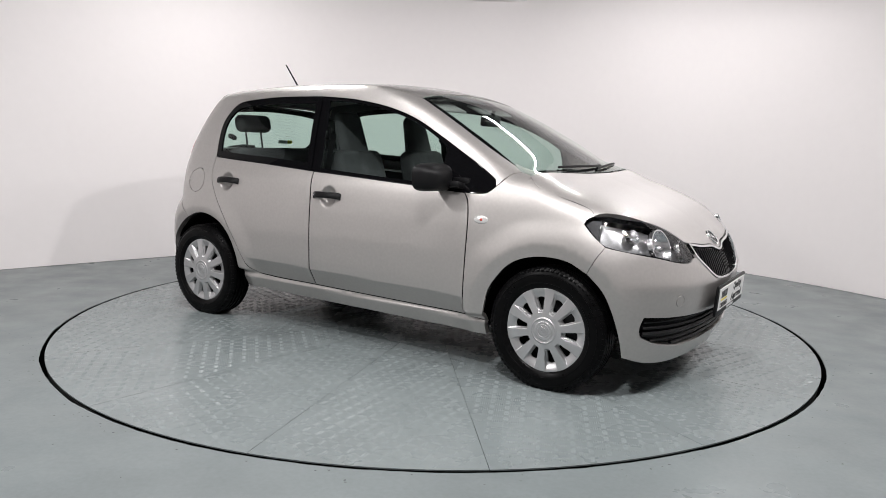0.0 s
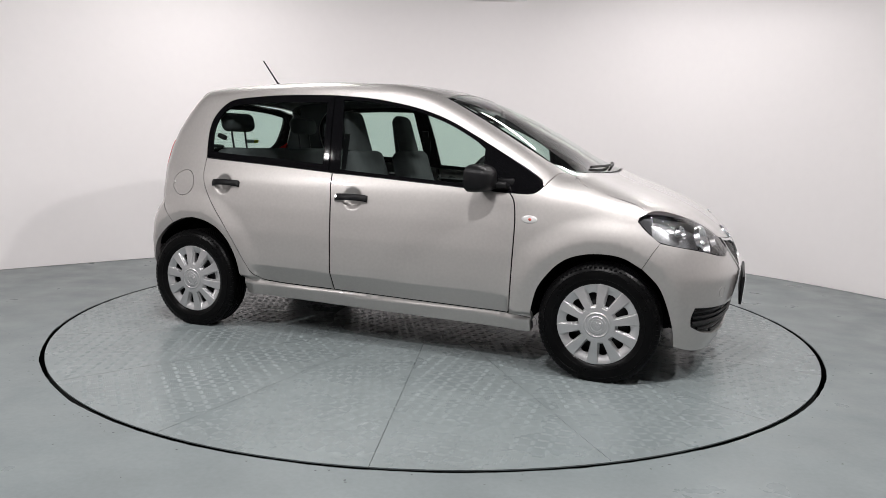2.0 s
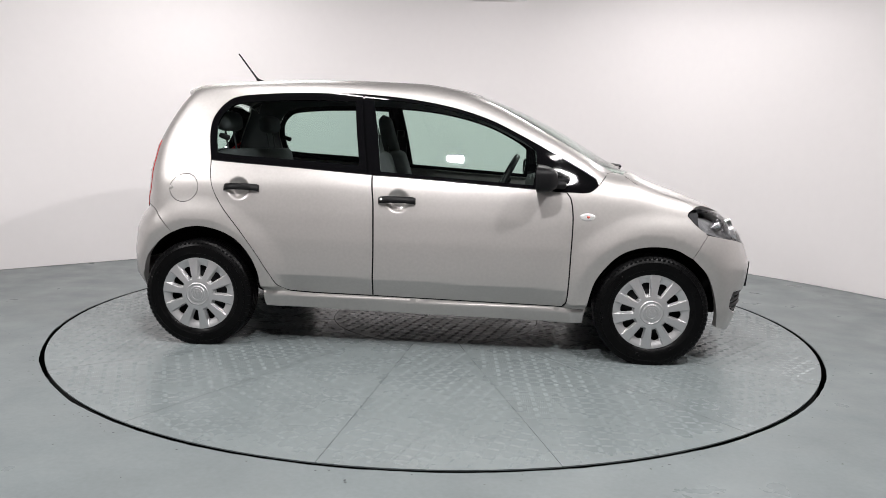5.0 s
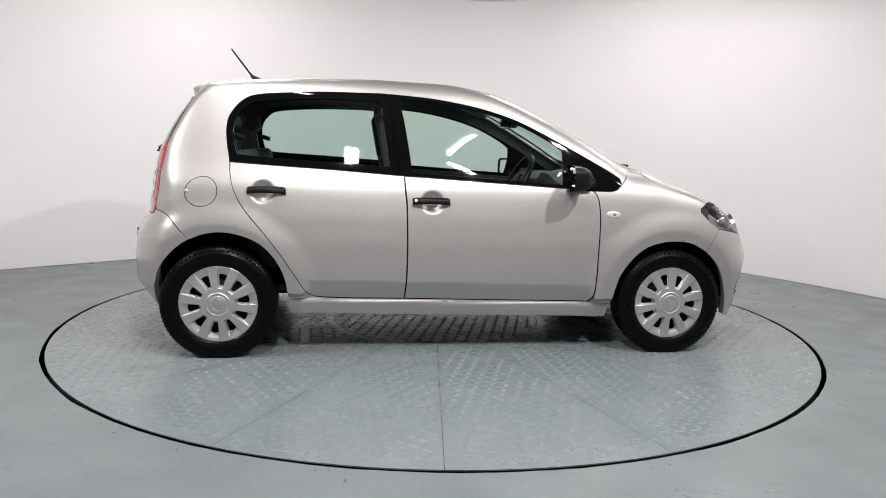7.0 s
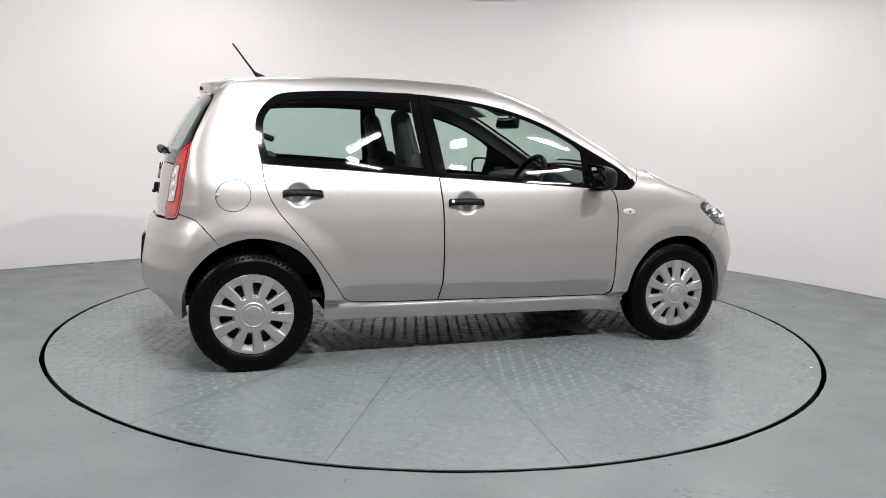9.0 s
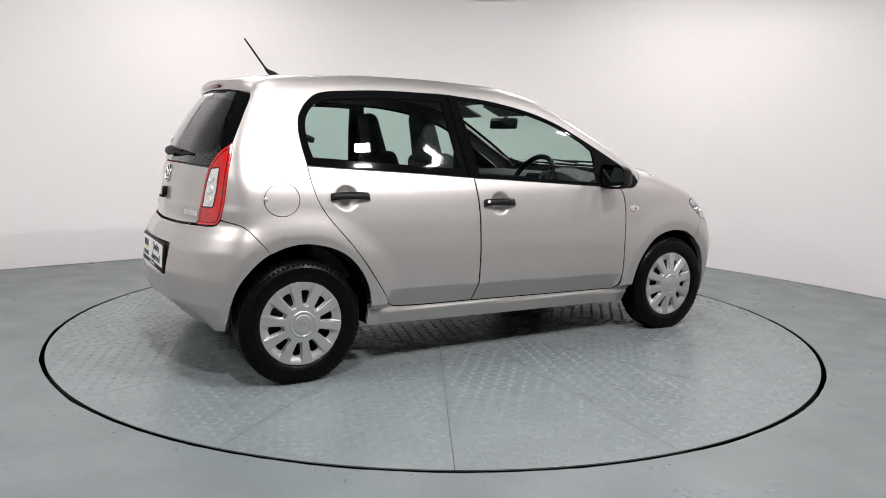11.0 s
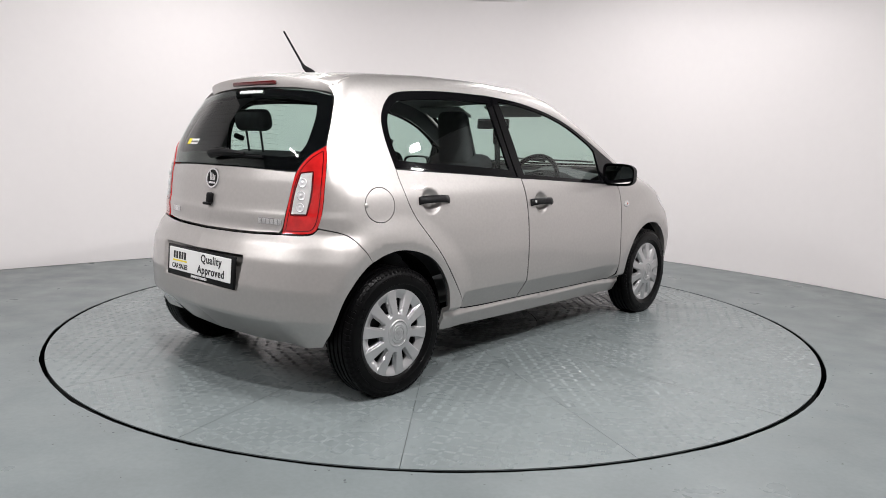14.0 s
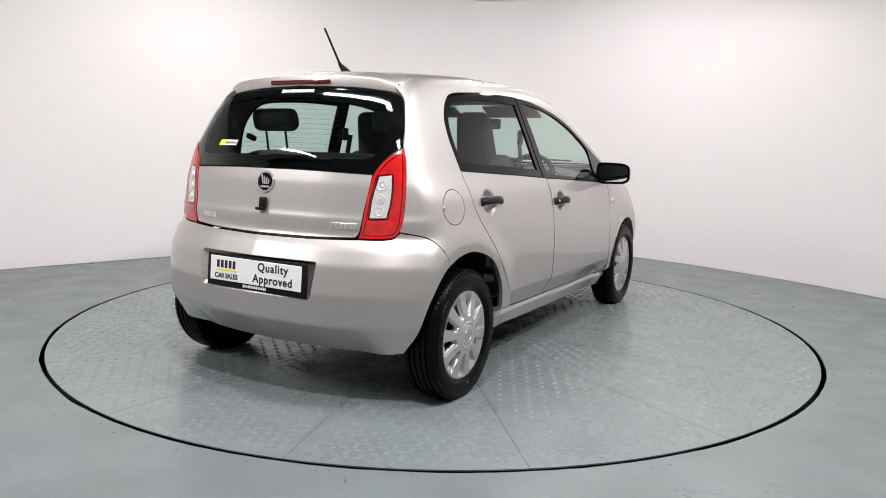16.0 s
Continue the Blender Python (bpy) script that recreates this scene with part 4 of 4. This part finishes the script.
def words(text, size, material, parent, at, name="lettering", spacing=1.0, shear=0.0, depth=0.0006):
    """Writing as a mesh, standing at the pose at."""
    cu = bpy.data.curves.new(name, "FONT")
    cu.body, cu.size, cu.extrude, cu.space_character, cu.shear = text, size, depth, spacing, shear
    cu.align_x, cu.align_y, cu.offset = "CENTER", "CENTER", size * 0.024
    tmp = new(name, cu)
    me = bpy.data.meshes.new_from_object(tmp.evaluated_get(bpy.context.evaluated_depsgraph_get()))
    bpy.data.objects.remove(tmp)
    me.materials.clear()
    me.materials.append(material)
    ob = new(name, me)
    ob.parent = parent
    ob.matrix_basis = at
    return ob


def spot(chart, flat):
    """Place and normal at one flat coordinate."""
    p, n = chart(np.array([flat], float))
    return Vector(p[0]), Vector(n[0])


def stand(p, n, lift=0.0):
    """A pose at p whose z follows n and whose y points up."""
    z = n.normalized()
    x = Vector((0, 0, 1)).cross(z).normalized()
    y = z.cross(x)
    m = Matrix((x, y, z)).transposed().to_4x4()
    return Matrix.Translation(p + z * lift) @ m


def build_handles(car):
    for k, (hx, hz) in enumerate(HANDLES):
        for s in (-1, 1):
            p, n = spot(around, flank((hx, hz + 0.09))[0])
            p2, _ = spot(around, flank((hx, hz - 0.09))[0])
            mid = (p + p2) / 2
            mid.y, n.y = mid.y * -s, n.y * -s
            m = stand(mid, n)
            bm = bmesh.new()
            dx = 0.018 if k == 0 else -0.006
            w = 0.098
            pts = [(dx - w, 0, 0.004), (dx - w + 0.012, 0, 0.020), (dx - 0.05, 0, 0.027), (dx, 0, 0.030), (dx + 0.05, 0, 0.027), (dx + w - 0.012, 0, 0.020), (dx + w, 0, 0.004)]
            rings = []
            for x, y, z in pts:
                hh, tt = 0.0185, 0.009
                rings.append([bm.verts.new(m @ Vector((x, y + hh * math.cos(a), z + tt * math.sin(a)))) for a in np.linspace(0, 2 * math.pi, 14, endpoint=False)])
            for r0, r1 in zip(rings, rings[1:]):
                for q in range(14):
                    bm.faces.new((r0[q], r0[(q + 1) % 14], r1[(q + 1) % 14], r1[q]))
            bm.faces.new(rings[0])
            bm.faces.new(rings[-1])
            handle = part("door_handle", bm, BLACK_PLASTIC, car, "black plastic pull handle", angle=60)
            if k == 1 and s == -1:
                bm = bmesh.new()
                lathe(bm, [(0.001, 0.0035), (0.0075, 0.003), (0.0085, 0.0)], 20, m @ Matrix.Translation((dx - w + 0.017, 0, 0.029)))
                part("keyhole", bm, CHROME, handle, "bright lock cylinder")


def build_mirrors(car):
    for s in (-1, 1):
        bm = bmesh.new()
        rows = []
        for t in np.linspace(0, 1, 9):
            x = 0.602 + 0.086 * t
            k = math.sqrt(max(0.0, 1 - (t * 0.97) ** 2.6))
            cy, cz, hw, hh = 0.858 - 0.006 * t, 0.964 - 0.004 * t, 0.112 * (0.35 + 0.65 * k), 0.068 * (0.30 + 0.70 * k)
            row = []
            for a in np.linspace(0, 2 * math.pi, 32, endpoint=False):
                ca, sa = math.cos(a), math.sin(a)
                yy = math.copysign(abs(ca) ** 0.42, ca) * hw
                zz = math.copysign(abs(sa) ** 0.5, sa) * hh * (1 - 0.12 * ca)
                row.append(bm.verts.new((x - 0.025 * (ca * 0.5 + 0.5) * (1 - t), s * (cy + yy), cz + zz)))
            rows.append(row)
        for r0, r1 in zip(rows, rows[1:]):
            for q in range(32):
                bm.faces.new((r0[q], r0[(q + 1) % 32], r1[(q + 1) % 32], r1[q]))
        bm.faces.new(rows[-1])
        shell = part("door_mirror", bm, BLACK_PLASTIC, car, "black plastic door mirror", angle=50)
        bm = bmesh.new()
        loop = []
        for a in np.linspace(0, 2 * math.pi, 32, endpoint=False):
            ca, sa = math.cos(a), math.sin(a)
            yy = math.copysign(abs(ca) ** 0.42, ca) * 0.099
            zz = math.copysign(abs(sa) ** 0.5, sa) * 0.054 * (1 - 0.12 * ca)
            loop.append(bm.verts.new((0.612 - 0.025 * (ca * 0.5 + 0.5), s * (0.858 + yy), 0.964 + zz)))
        bm.faces.new(loop)
        part("mirror_pane", bm, MIRROR, shell, "mirror glass")
        bm = bmesh.new()
        box(bm, 0.085, 0.10, 0.030, Matrix.Translation((0.70, s * 0.765, 0.925)) @ pose(0, 0, 0, s * 14), 0.010)
        box(bm, 0.10, 0.030, 0.06, Matrix.Translation((0.715, s * 0.735, 0.935)), 0.012)
        part("mirror_foot", bm, BLACK_PLASTIC, shell)


def build_trim(car):
    # side repeaters
    for s in (-1, 1):
        p, n = spot(around, flank((0.858, 0.771))[0])
        p.y, n.y = p.y * -s, n.y * -s
        m = stand(p, n)
        bm = bmesh.new()
        bmesh.ops.create_uvsphere(bm, u_segments=24, v_segments=12, radius=1.0, matrix=m @ Matrix.Diagonal((0.040, 0.020, 0.007, 1)))
        lens = part("side_repeater", bm, WHITE_LENS, car, "clear side indicator")
        bm = bmesh.new()
        bmesh.ops.create_uvsphere(bm, u_segments=12, v_segments=8, radius=0.009, matrix=m @ Matrix.Translation((0.004, 0, 0.0058)) @ Matrix.Diagonal((1, 0.8, 0.3, 1)))
        part("bulb", bm, AMBER, lens, "orange bulb")
    # aerial
    bm = bmesh.new()
    p, n = spot(above, (-1.105, 0.0))
    tube(bm, [p + Vector((0.035, 0, -0.004)), p + Vector((0.015, 0, 0.010)), p + Vector((-0.018, 0, 0.030)), p + Vector((-0.030, 0, 0.045))], [0.022, 0.018, 0.010, 0.006], 14)
    tube(bm, [p + Vector((-0.026, 0, 0.040)), (-1.243, 0, 1.647)], [0.0058, 0.0045], 8)
    part("aerial", bm, BLACK_PLASTIC, car, "short black roof aerial")
    # spoiler over the rear window
    bm = bmesh.new()
    rows = []
    for y in np.linspace(-0.505, 0.505, 45):
        a = abs(y)
        roll = max(0.0, (a - 0.42) / 0.085)
        q, _ = spot(above, (-1.30, -min(a, 0.553)))
        zt = q.z + 0.006 - 0.008 * roll
        edge = -1.418 + 0.24 * a * a + 0.04 * roll ** 2
        ze = zt - 0.026 - 0.012 * roll * roll
        lid = [(x, spot(above, (x, -a))[0].z + up) for x, up in ((-1.255, -0.006), (-1.275, 0.004), (-1.30, 0.007), (-1.33, 0.008))]
        prof = lid + [ (-1.385 + 0.2 * a * a, ze + 0.010), (edge, ze), (edge - 0.004, ze - 0.007), (edge + 0.002, ze - 0.046 + 0.016 * roll), (edge + 0.035, ze - 0.056 + 0.01 * roll), (-1.29, zt - 0.09)]
        rows.append([bm.verts.new((x, y, z)) for x, z in prof])
    for r0, r1 in zip(rows, rows[1:]):
        for q in range(9):
            bm.faces.new((r0[q], r0[q + 1], r1[q + 1], r1[q]))
    bm.faces.new(rows[0])
    bm.faces.new(rows[-1])
    spoiler = part("roof_spoiler", bm, PAINT, car, "silver roof spoiler", angle=40)
    ZB = spot(above, (-1.30, 0.0))[0].z + 0.008 - 0.026 - 0.018
    bm = bmesh.new()
    box(bm, 0.020, 0.345, 0.020, pose(-1.4145, 0.0, ZB - 0.016, 0, 0, 0), 0.007, 3)
    part("brake_light", bm, RED_DARK, spoiler, "dark red high brake light")
    bm = bmesh.new()
    for k in range(15):
        box(bm, 0.001, 0.009, 0.014 if k not in (0, 5, 8) else 0.018, pose(-1.433, 0.085 - 0.0125 * k, 1.345, 0, 27, 0))
    tagged(part("sticker", bm, WHITE_INK, car, "small white lettering strip on glass", False), kind="stuff")
    # rear wiper
    w0, wn = spot(rear_end, (0.0, 1.045))
    bm = bmesh.new()

    def glass_at(y, z, lift):
        q, nn = spot(rear_end, (0.75 * math.atan2(-y, 0.62), z))
        return q + nn * lift
    tube(bm, [glass_at(0.03, 1.052, 0.018), glass_at(-0.06, 1.058, 0.028), glass_at(-0.16, 1.057, 0.026), glass_at(-0.22, 1.056, 0.02)], [0.024, 0.019, 0.011, 0.006], 10)
    arm = part("rear_wiper", bm, BLACK_PLASTIC, car, "black rear wiper")
    bm = bmesh.new()
    tube(bm, [glass_at(y, 1.049 - 0.004 * abs(y), 0.010) for y in np.linspace(-0.02, -0.34, 12)], 0.0065, 6)
    part("blade", bm, SEAL_AND_GAP, arm)
    for k in range(11):
        bm = bmesh.new()
        z = 1.085 + 0.021 * k
        tube(bm, [glass_at(y, z + 0.012 * (1 - (y / 0.42) ** 2), -0.004) for y in np.linspace(-0.42, 0.42, 15)], 0.0004, 5)
        part("heating_wire", bm, STEEL, car)
    # front wipers
    for s, y0, y1 in ((1, -0.40, 0.12), (-1, 0.02, 0.44)):
        bm = bmesh.new()
        pts = []
        for t in np.linspace(0, 1, 10):
            y = y0 + (y1 - y0) * t
            q, nn = spot(above, (1.105 - 0.10 * abs(y) ** 2 * 2.2 - 0.02 * t, y))
            pts.append(q + nn * (0.004 + 0.006 * math.sin(3.1 * t)))
        tube(bm, pts, 0.007, 6)
        part("front_wiper", bm, BLACK_PLASTIC, car, "black windscreen wiper")
    # badges and plates
    p, n = spot(rear_end, (0.0, 0.944))
    m = stand(p, n)
    bm = bmesh.new()
    lathe(bm, [(0.0375, 0.002), (0.0385, 0.0055), (0.046, 0.0055), (0.047, 0.0)], 40, m)
    for k in range(4):
        box(bm, 0.0085, 0.042 - 0.006 * k, 0.003, m @ pose(-0.016 + 0.011 * k, 0.010 - 0.003 * k, 0.004, 0, 0, 16 - 6 * k), 0.001, 1)
    box(bm, 0.05, 0.010, 0.003, m @ pose(0.0, -0.022, 0.004), 0.001, 1)
    ring = part("rear_badge", bm, CHROME, car, "round chrome badge with a black field")
    bm = bmesh.new()
    lathe(bm, [(0.0005, 0.0032), (0.040, 0.003), (0.041, 0.0)], 40, m)
    part("badge_field", bm, BLACK_GLOSS, ring)
    p, n = spot(rear_end, (0.0, 0.852))
    m = stand(p, n)
    bm = bmesh.new()
    box(bm, 0.034, 0.052, 0.026, m @ pose(0, 0, 0.008), 0.010, 3)
    box(bm, 0.046, 0.014, 0.024, m @ pose(-0.005, -0.026, 0.016), 0.006)
    part("rear_camera", bm, BLACK_PLASTIC, car, "small black latch cover")
    for y0, y1, count in ((0.405, 0.292, 5), (-0.335, -0.482, 6)):
        for k in range(count):
            y = y0 + (y1 - y0) * (k + 0.5) / count
            s = 0.75 * math.atan2(-y, 0.62)
            p, n = spot(rear_end, (s, 0.779))
            bm = bmesh.new()
            wd = abs(y1 - y0) / count
            box(bm, wd * 0.78, 0.026, 0.004, stand(p, n, 0.001), 0.001, 1)
            box(bm, wd * 0.40, 0.012, 0.0045, stand(p, n, 0.0012))
            part("letter_bar", bm, CHROME, car)
    for front in (False, True):
        if front:
            m = pose(1.848, 0.0, 0.425, 90, 0, 90) @ pose(0, 0, 0, 4)
        else:
            m = pose(-1.724, -0.014, 0.548, 90, 0, -90) @ pose(0, 0, 0, -4)
        bm = bmesh.new()
        box(bm, 0.570, 0.146, 0.014, m, 0.005)
        holder = part("plate_holder", bm, BLACK_PLASTIC, car, "black dealer plate holder")
        bm = bmesh.new()
        box(bm, 0.528, 0.108, 0.004, m @ pose(0, 0.007, 0.008), 0.002, 1)
        plate = part("plate", bm, PLATE_WHITE, holder, "white dealer plate with black writing")
        words("Quality", 0.050, INK, plate, m @ pose(0.105, 0.033, 0.0105), "writing", 1.15, 0.0)
        words("Approved", 0.050, INK, plate, m @ pose(0.105, -0.018, 0.0105), "writing", 1.12, 0.0)
        words("CAR SALES", 0.031, INK, plate, m @ pose(-0.165, -0.026, 0.0105), "writing", 0.92, 0.0)
        bm = bmesh.new()
        for k in range(5):
            box(bm, 0.016, 0.034, 0.001, m @ pose(-0.215 + 0.024 * k, 0.027, 0.0105))
        part("name_bar", bm, INK, plate, "", False)
        bm = bmesh.new()
        box(bm, 0.125, 0.007, 0.001, m @ pose(-0.165, 0.001, 0.0105))
        part("yellow_line", bm, YELLOW, plate, "yellow underline", False)
        bm = bmesh.new()
        for k in range(14):
            box(bm, 0.0065, 0.010 if k % 4 else 0.013, 0.001, m @ pose(-0.062 + 0.0098 * k, -0.058, 0.0078))
        part("small_writing", bm, WHITE_INK, holder, "", False)
    # rear glass sticker
    bm = bmesh.new()
    for z0, z1, y0, y1 in ((1.093, 1.119, 0.405, 0.352),):
        vs = [bm.verts.new(glass_at(y, z, 0.003)) for y, z in ((y0, z0), (y1, z0), (y1, z1), (y0, z1))]
        bm.faces.new(vs)
    st = part("window_sticker", bm, YELLOW, car, "yellow and white dealer sticker", False)
    bm = bmesh.new()
    vs = [bm.verts.new(glass_at(y, z, 0.003)) for y, z in ((0.351, 1.093), (0.255, 1.094), (0.255, 1.119), (0.351, 1.119))]
    bm.faces.new(vs)
    part("white_field", bm, PLATE_WHITE, st, "", False)
    bm = bmesh.new()
    for k in range(7):
        vs = [bm.verts.new(glass_at(y, z, 0.0042)) for y, z in ((0.345 - 0.013 * k, 1.101), (0.337 - 0.013 * k, 1.101), (0.337 - 0.013 * k, 1.110), (0.345 - 0.013 * k, 1.110))]
        bm.faces.new(vs)
    part("small_writing", bm, INK, st, "", False)
    # front badge
    p, n = spot(above, (1.742, 0.0))
    m = stand(p, n)
    bm = bmesh.new()
    lathe(bm, [(0.036, 0.002), (0.037, 0.006), (0.043, 0.006), (0.044, 0.0)], 36, m)
    for k in range(4):
        box(bm, 0.007, 0.030 - 0.004 * k, 0.003, m @ pose(-0.018 + 0.011 * k, 0.008 - 0.003 * k, 0.004, 0, 0, 16 - 6 * k), 0.001, 1)
    ring = part("front_badge", bm, CHROME, car, "round chrome badge with a black field")
    bm = bmesh.new()
    lathe(bm, [(0.0005, 0.0032), (0.036, 0.003), (0.038, 0.0)], 36, m)
    part("badge_field", bm, BLACK_GLOSS, ring)
    # towing eye cover
    p, n = spot(front_end, (0.47, 0.46))
    bm = bmesh.new()
    lathe(bm, [(0.0005, 0.0008), (0.024, 0.0008), (0.0245, -0.002), (0.0265, -0.002), (0.027, 0.0006)], 32, stand(p, n))
    part("tow_cover", bm, PAINT, car)


def cushion(name, size, m, parent, material=CLOTH, bevel=0.05, taper=None, label=""):
    bm = bmesh.new()
    box(bm, *size, m, bevel, 4, taper)
    return part(name, bm, material, parent, label, angle=60)


def build_cabin(car):
    for s in (-1, 1):
        y = 0.345 * s
        seat = cushion("front_seat", (0.50, 0.48, 0.16), pose(0.02, y, 0.50, 0, -6, 0), car, label="dark cloth front seat with a built-in head rest")
        cushion("backrest", (0.13, 0.47, 0.56), pose(-0.235, y, 0.80, 0, -16, 0), seat, bevel=0.05, taper=(0.9, 0.86))
        cushion("head_rest", (0.10, 0.25, 0.30), pose(-0.345, y, 1.155, 0, -13, 0), seat, bevel=0.045, taper=(0.75, 0.8))
        hr = cushion("rear_head_rest", (0.085, 0.275, 0.115), pose(-1.172, 0.375 * s, 1.225, 0, -12, 0), car, bevel=0.04, label="dark cloth rear head rest on two posts")
        for d in (-0.065, 0.065):
            bm = bmesh.new()
            tube(bm, [(-1.150, 0.375 * s + d, 1.03), (-1.175, 0.375 * s + d, 1.19)], 0.006, 8)
            part("post", bm, STEEL, hr)
        # seat belts
        bm = bmesh.new()
        box(bm, 0.05, 0.02, 0.08, pose(-0.30, 0.60 * s, 1.17), 0.008)
        box(bm, 0.045, 0.003, 0.50, pose(-0.29, 0.615 * s, 0.92, s * 8, 4, 0))
        part("seat_belt", bm, BLACK_PLASTIC, car, "black seat belt on the pillar")
        bm = bmesh.new()
        box(bm, 0.06, 0.03, 0.03, pose(-1.115, 0.60 * s, 1.135, 0, 20, 0), 0.010)
        part("belt_guide", bm, BLACK_PLASTIC, car)
    bench = cushion("rear_bench", (0.46, 1.16, 0.16), pose(-0.82, 0, 0.52, 0, -5, 0), car, label="dark cloth rear bench")
    cushion("bench_back", (0.12, 1.18, 0.54), pose(-1.08, 0, 0.80, 0, -12, 0), bench, bevel=0.04)
    bm = bmesh.new()
    box(bm, 0.36, 1.05, 0.02, pose(-1.33, 0, 0.965), 0.006)
    part("parcel_shelf", bm, TRIM, car, "dark grey parcel shelf")
    bm = bmesh.new()
    box(bm, 2.4, 1.22, 0.04, pose(-0.35, 0, 0.34), 0.01)
    part("cabin_floor", bm, TRIM, car, "dark carpet")
    # dashboard
    bm = bmesh.new()
    rows = []
    for y in np.linspace(-0.66, 0.66, 23):
        a = abs(y)
        hump = 0.045 * math.exp(-(((y + 0.35) / 0.17) ** 4))
        prof = [(1.06 - 0.25 * a * a, 0.935), (0.85, 0.955), (0.70, 0.95 + hump), (0.60 - 0.3 * hump, 0.925 + hump), (0.585, 0.86), (0.62, 0.72), (0.70, 0.55), (0.80, 0.40)]
        rows.append([bm.verts.new((x, y, z)) for x, z in prof])
    for r0, r1 in zip(rows, rows[1:]):
        for q in range(7):
            bm.faces.new((r0[q], r0[q + 1], r1[q + 1], r1[q]))
    part("dashboard", bm, TRIM, car, "dark grey plastic dashboard", angle=50)
    # steering wheel
    m = pose(0.415, -0.345, 0.905, 0, -62, 0)
    bm = bmesh.new()
    R, r = 0.178, 0.016
    rings = []
    for a in np.linspace(0, 2 * math.pi, 40, endpoint=False):
        rings.append([bm.verts.new(m @ Vector(((R + r * math.cos(b)) * math.cos(a), (R + r * math.cos(b)) * math.sin(a), r * math.sin(b)))) for b in np.linspace(0, 2 * math.pi, 10, endpoint=False)])
    for i in range(40):
        for q in range(10):
            bm.faces.new((rings[i][q], rings[i][(q + 1) % 10], rings[(i + 1) % 40][(q + 1) % 10], rings[(i + 1) % 40][q]))
    wheel = part("steering_wheel", bm, BLACK_PLASTIC, car, "black three-spoke steering wheel", angle=60)
    bm = bmesh.new()
    box(bm, 0.13, 0.15, 0.05, m @ pose(0, 0, -0.01), 0.02, 3)
    for a in (90, -90, 180):
        box(bm, 0.13, 0.04, 0.018, m @ pose(0, 0, 0, 0, 0, a) @ pose(0.11, 0, -0.008), 0.006)
    tube(bm, [m @ Vector((0, 0, -0.02)), m @ Vector((0, 0, -0.26))], 0.035, 12)
    part("wheel_hub", bm, BLACK_PLASTIC, wheel)
    # rear-view mirror
    bm = bmesh.new()
    box(bm, 0.035, 0.235, 0.068, pose(0.440, 0.0, 1.265, 0, 6, 8), 0.012, 3)
    tube(bm, [(0.45, 0, 1.28), (0.46, 0, 1.325)], 0.012, 8)
    mir = part("inside_mirror", bm, BLACK_PLASTIC, car, "black rear-view mirror")
    bm = bmesh.new()
    box(bm, 0.002, 0.215, 0.054, pose(0.4215, -0.002, 1.263, 0, 6, 8), 0.0008, 1)
    part("mirror_pane", bm, MIRROR, mir, "mirror glass")
    # sun visors
    for s in (-1, 1):
        bm = bmesh.new()
        box(bm, 0.14, 0.36, 0.016, pose(0.27, 0.28 * s, 1.335, 0, 24, 0), 0.007)
        part("sun_visor", bm, LINING, car, "pale grey sun visor")


def build_floor_chips():
    """Paint chips and grit lying outside the gap."""
    rnd = random.Random(23)
    bm = bmesh.new()
    for k in range(170):
        a = radians(rnd.uniform(-175, -5))
        r = RIM + 0.03 + (abs(rnd.gauss(0, 0.05)) if k < 90 else rnd.uniform(0.02, 1.0))
        x, y, size = r * math.cos(a), r * math.sin(a), rnd.uniform(0.0015, 0.0055)
        vs = [bm.verts.new((x + size * rnd.uniform(0.5, 1.5) * math.cos(t), y + size * rnd.uniform(0.4, 1.1) * math.sin(t), 0.0022)) for t in (0.2, 1.3, 2.5, 3.6, 4.9)]
        bm.faces.new(vs)
    tagged(part("grit", bm, DIRT, None, "dark grit and paint chips scattered on the floor", False), category="grit", kind="stuff")


def build_floor_marks(table_ob):
    """Scuffs, tyre dirt and paint chips on the plates."""
    rnd = random.Random(11)
    for cx, cy, n, spread in ((-1.56, -1.02, 40, 0.05), (-1.30, -1.05, 5, 0.12), (1.1, -1.5, 5, 0.25), (0.2, -1.7, 4, 0.35), (-0.9, -1.5, 4, 0.4), (1.6, -0.9, 4, 0.3)):
        bm = bmesh.new()
        for _ in range(n):
            x, y = cx + rnd.gauss(0, spread), cy + rnd.gauss(0, spread * 0.6)
            if math.hypot(x, y) > RIM - 0.06:
                continue
            ln, w, a = rnd.uniform(0.003, 0.011), rnd.uniform(0.0007, 0.0018), rnd.uniform(-0.5, 0.5)
            vs = []
            for k in range(6):
                t = k / 6 * 2 * math.pi
                px, py = ln * math.cos(t) * rnd.uniform(0.6, 1), w * math.sin(t) * rnd.uniform(0.6, 1)
                vs.append(bm.verts.new((x + px * math.cos(a) - py * math.sin(a), y + px * math.sin(a) + py * math.cos(a), 0.0015)))
            bm.faces.new(vs)
        tagged(part("scuff", bm, DIRT, table_ob, "dark rubber scuffs", False), kind="stuff")


build_room()
build_wall_joint()
build_floor_chips()
turntable = build_turntable()
build_floor_marks(turntable)
car = build_car()


# ---- motion ----
def motions():
    """The platform turns at an even pace and carries the car."""
    rows_table, rows_car = [], []
    for k in range(33):
        t = k * 0.5
        turn = -33.87 + 5.855 * t
        rows_table.append((t, pose(0, 0, 0, 0, 0, turn)))
        rows_car.append((t, pose(0, 0, 0, 0, 0, turn) @ pose(-0.0185, -0.0950, 0.0)))
    walk(turntable, rows_table)
    walk(car, rows_car)


motions()
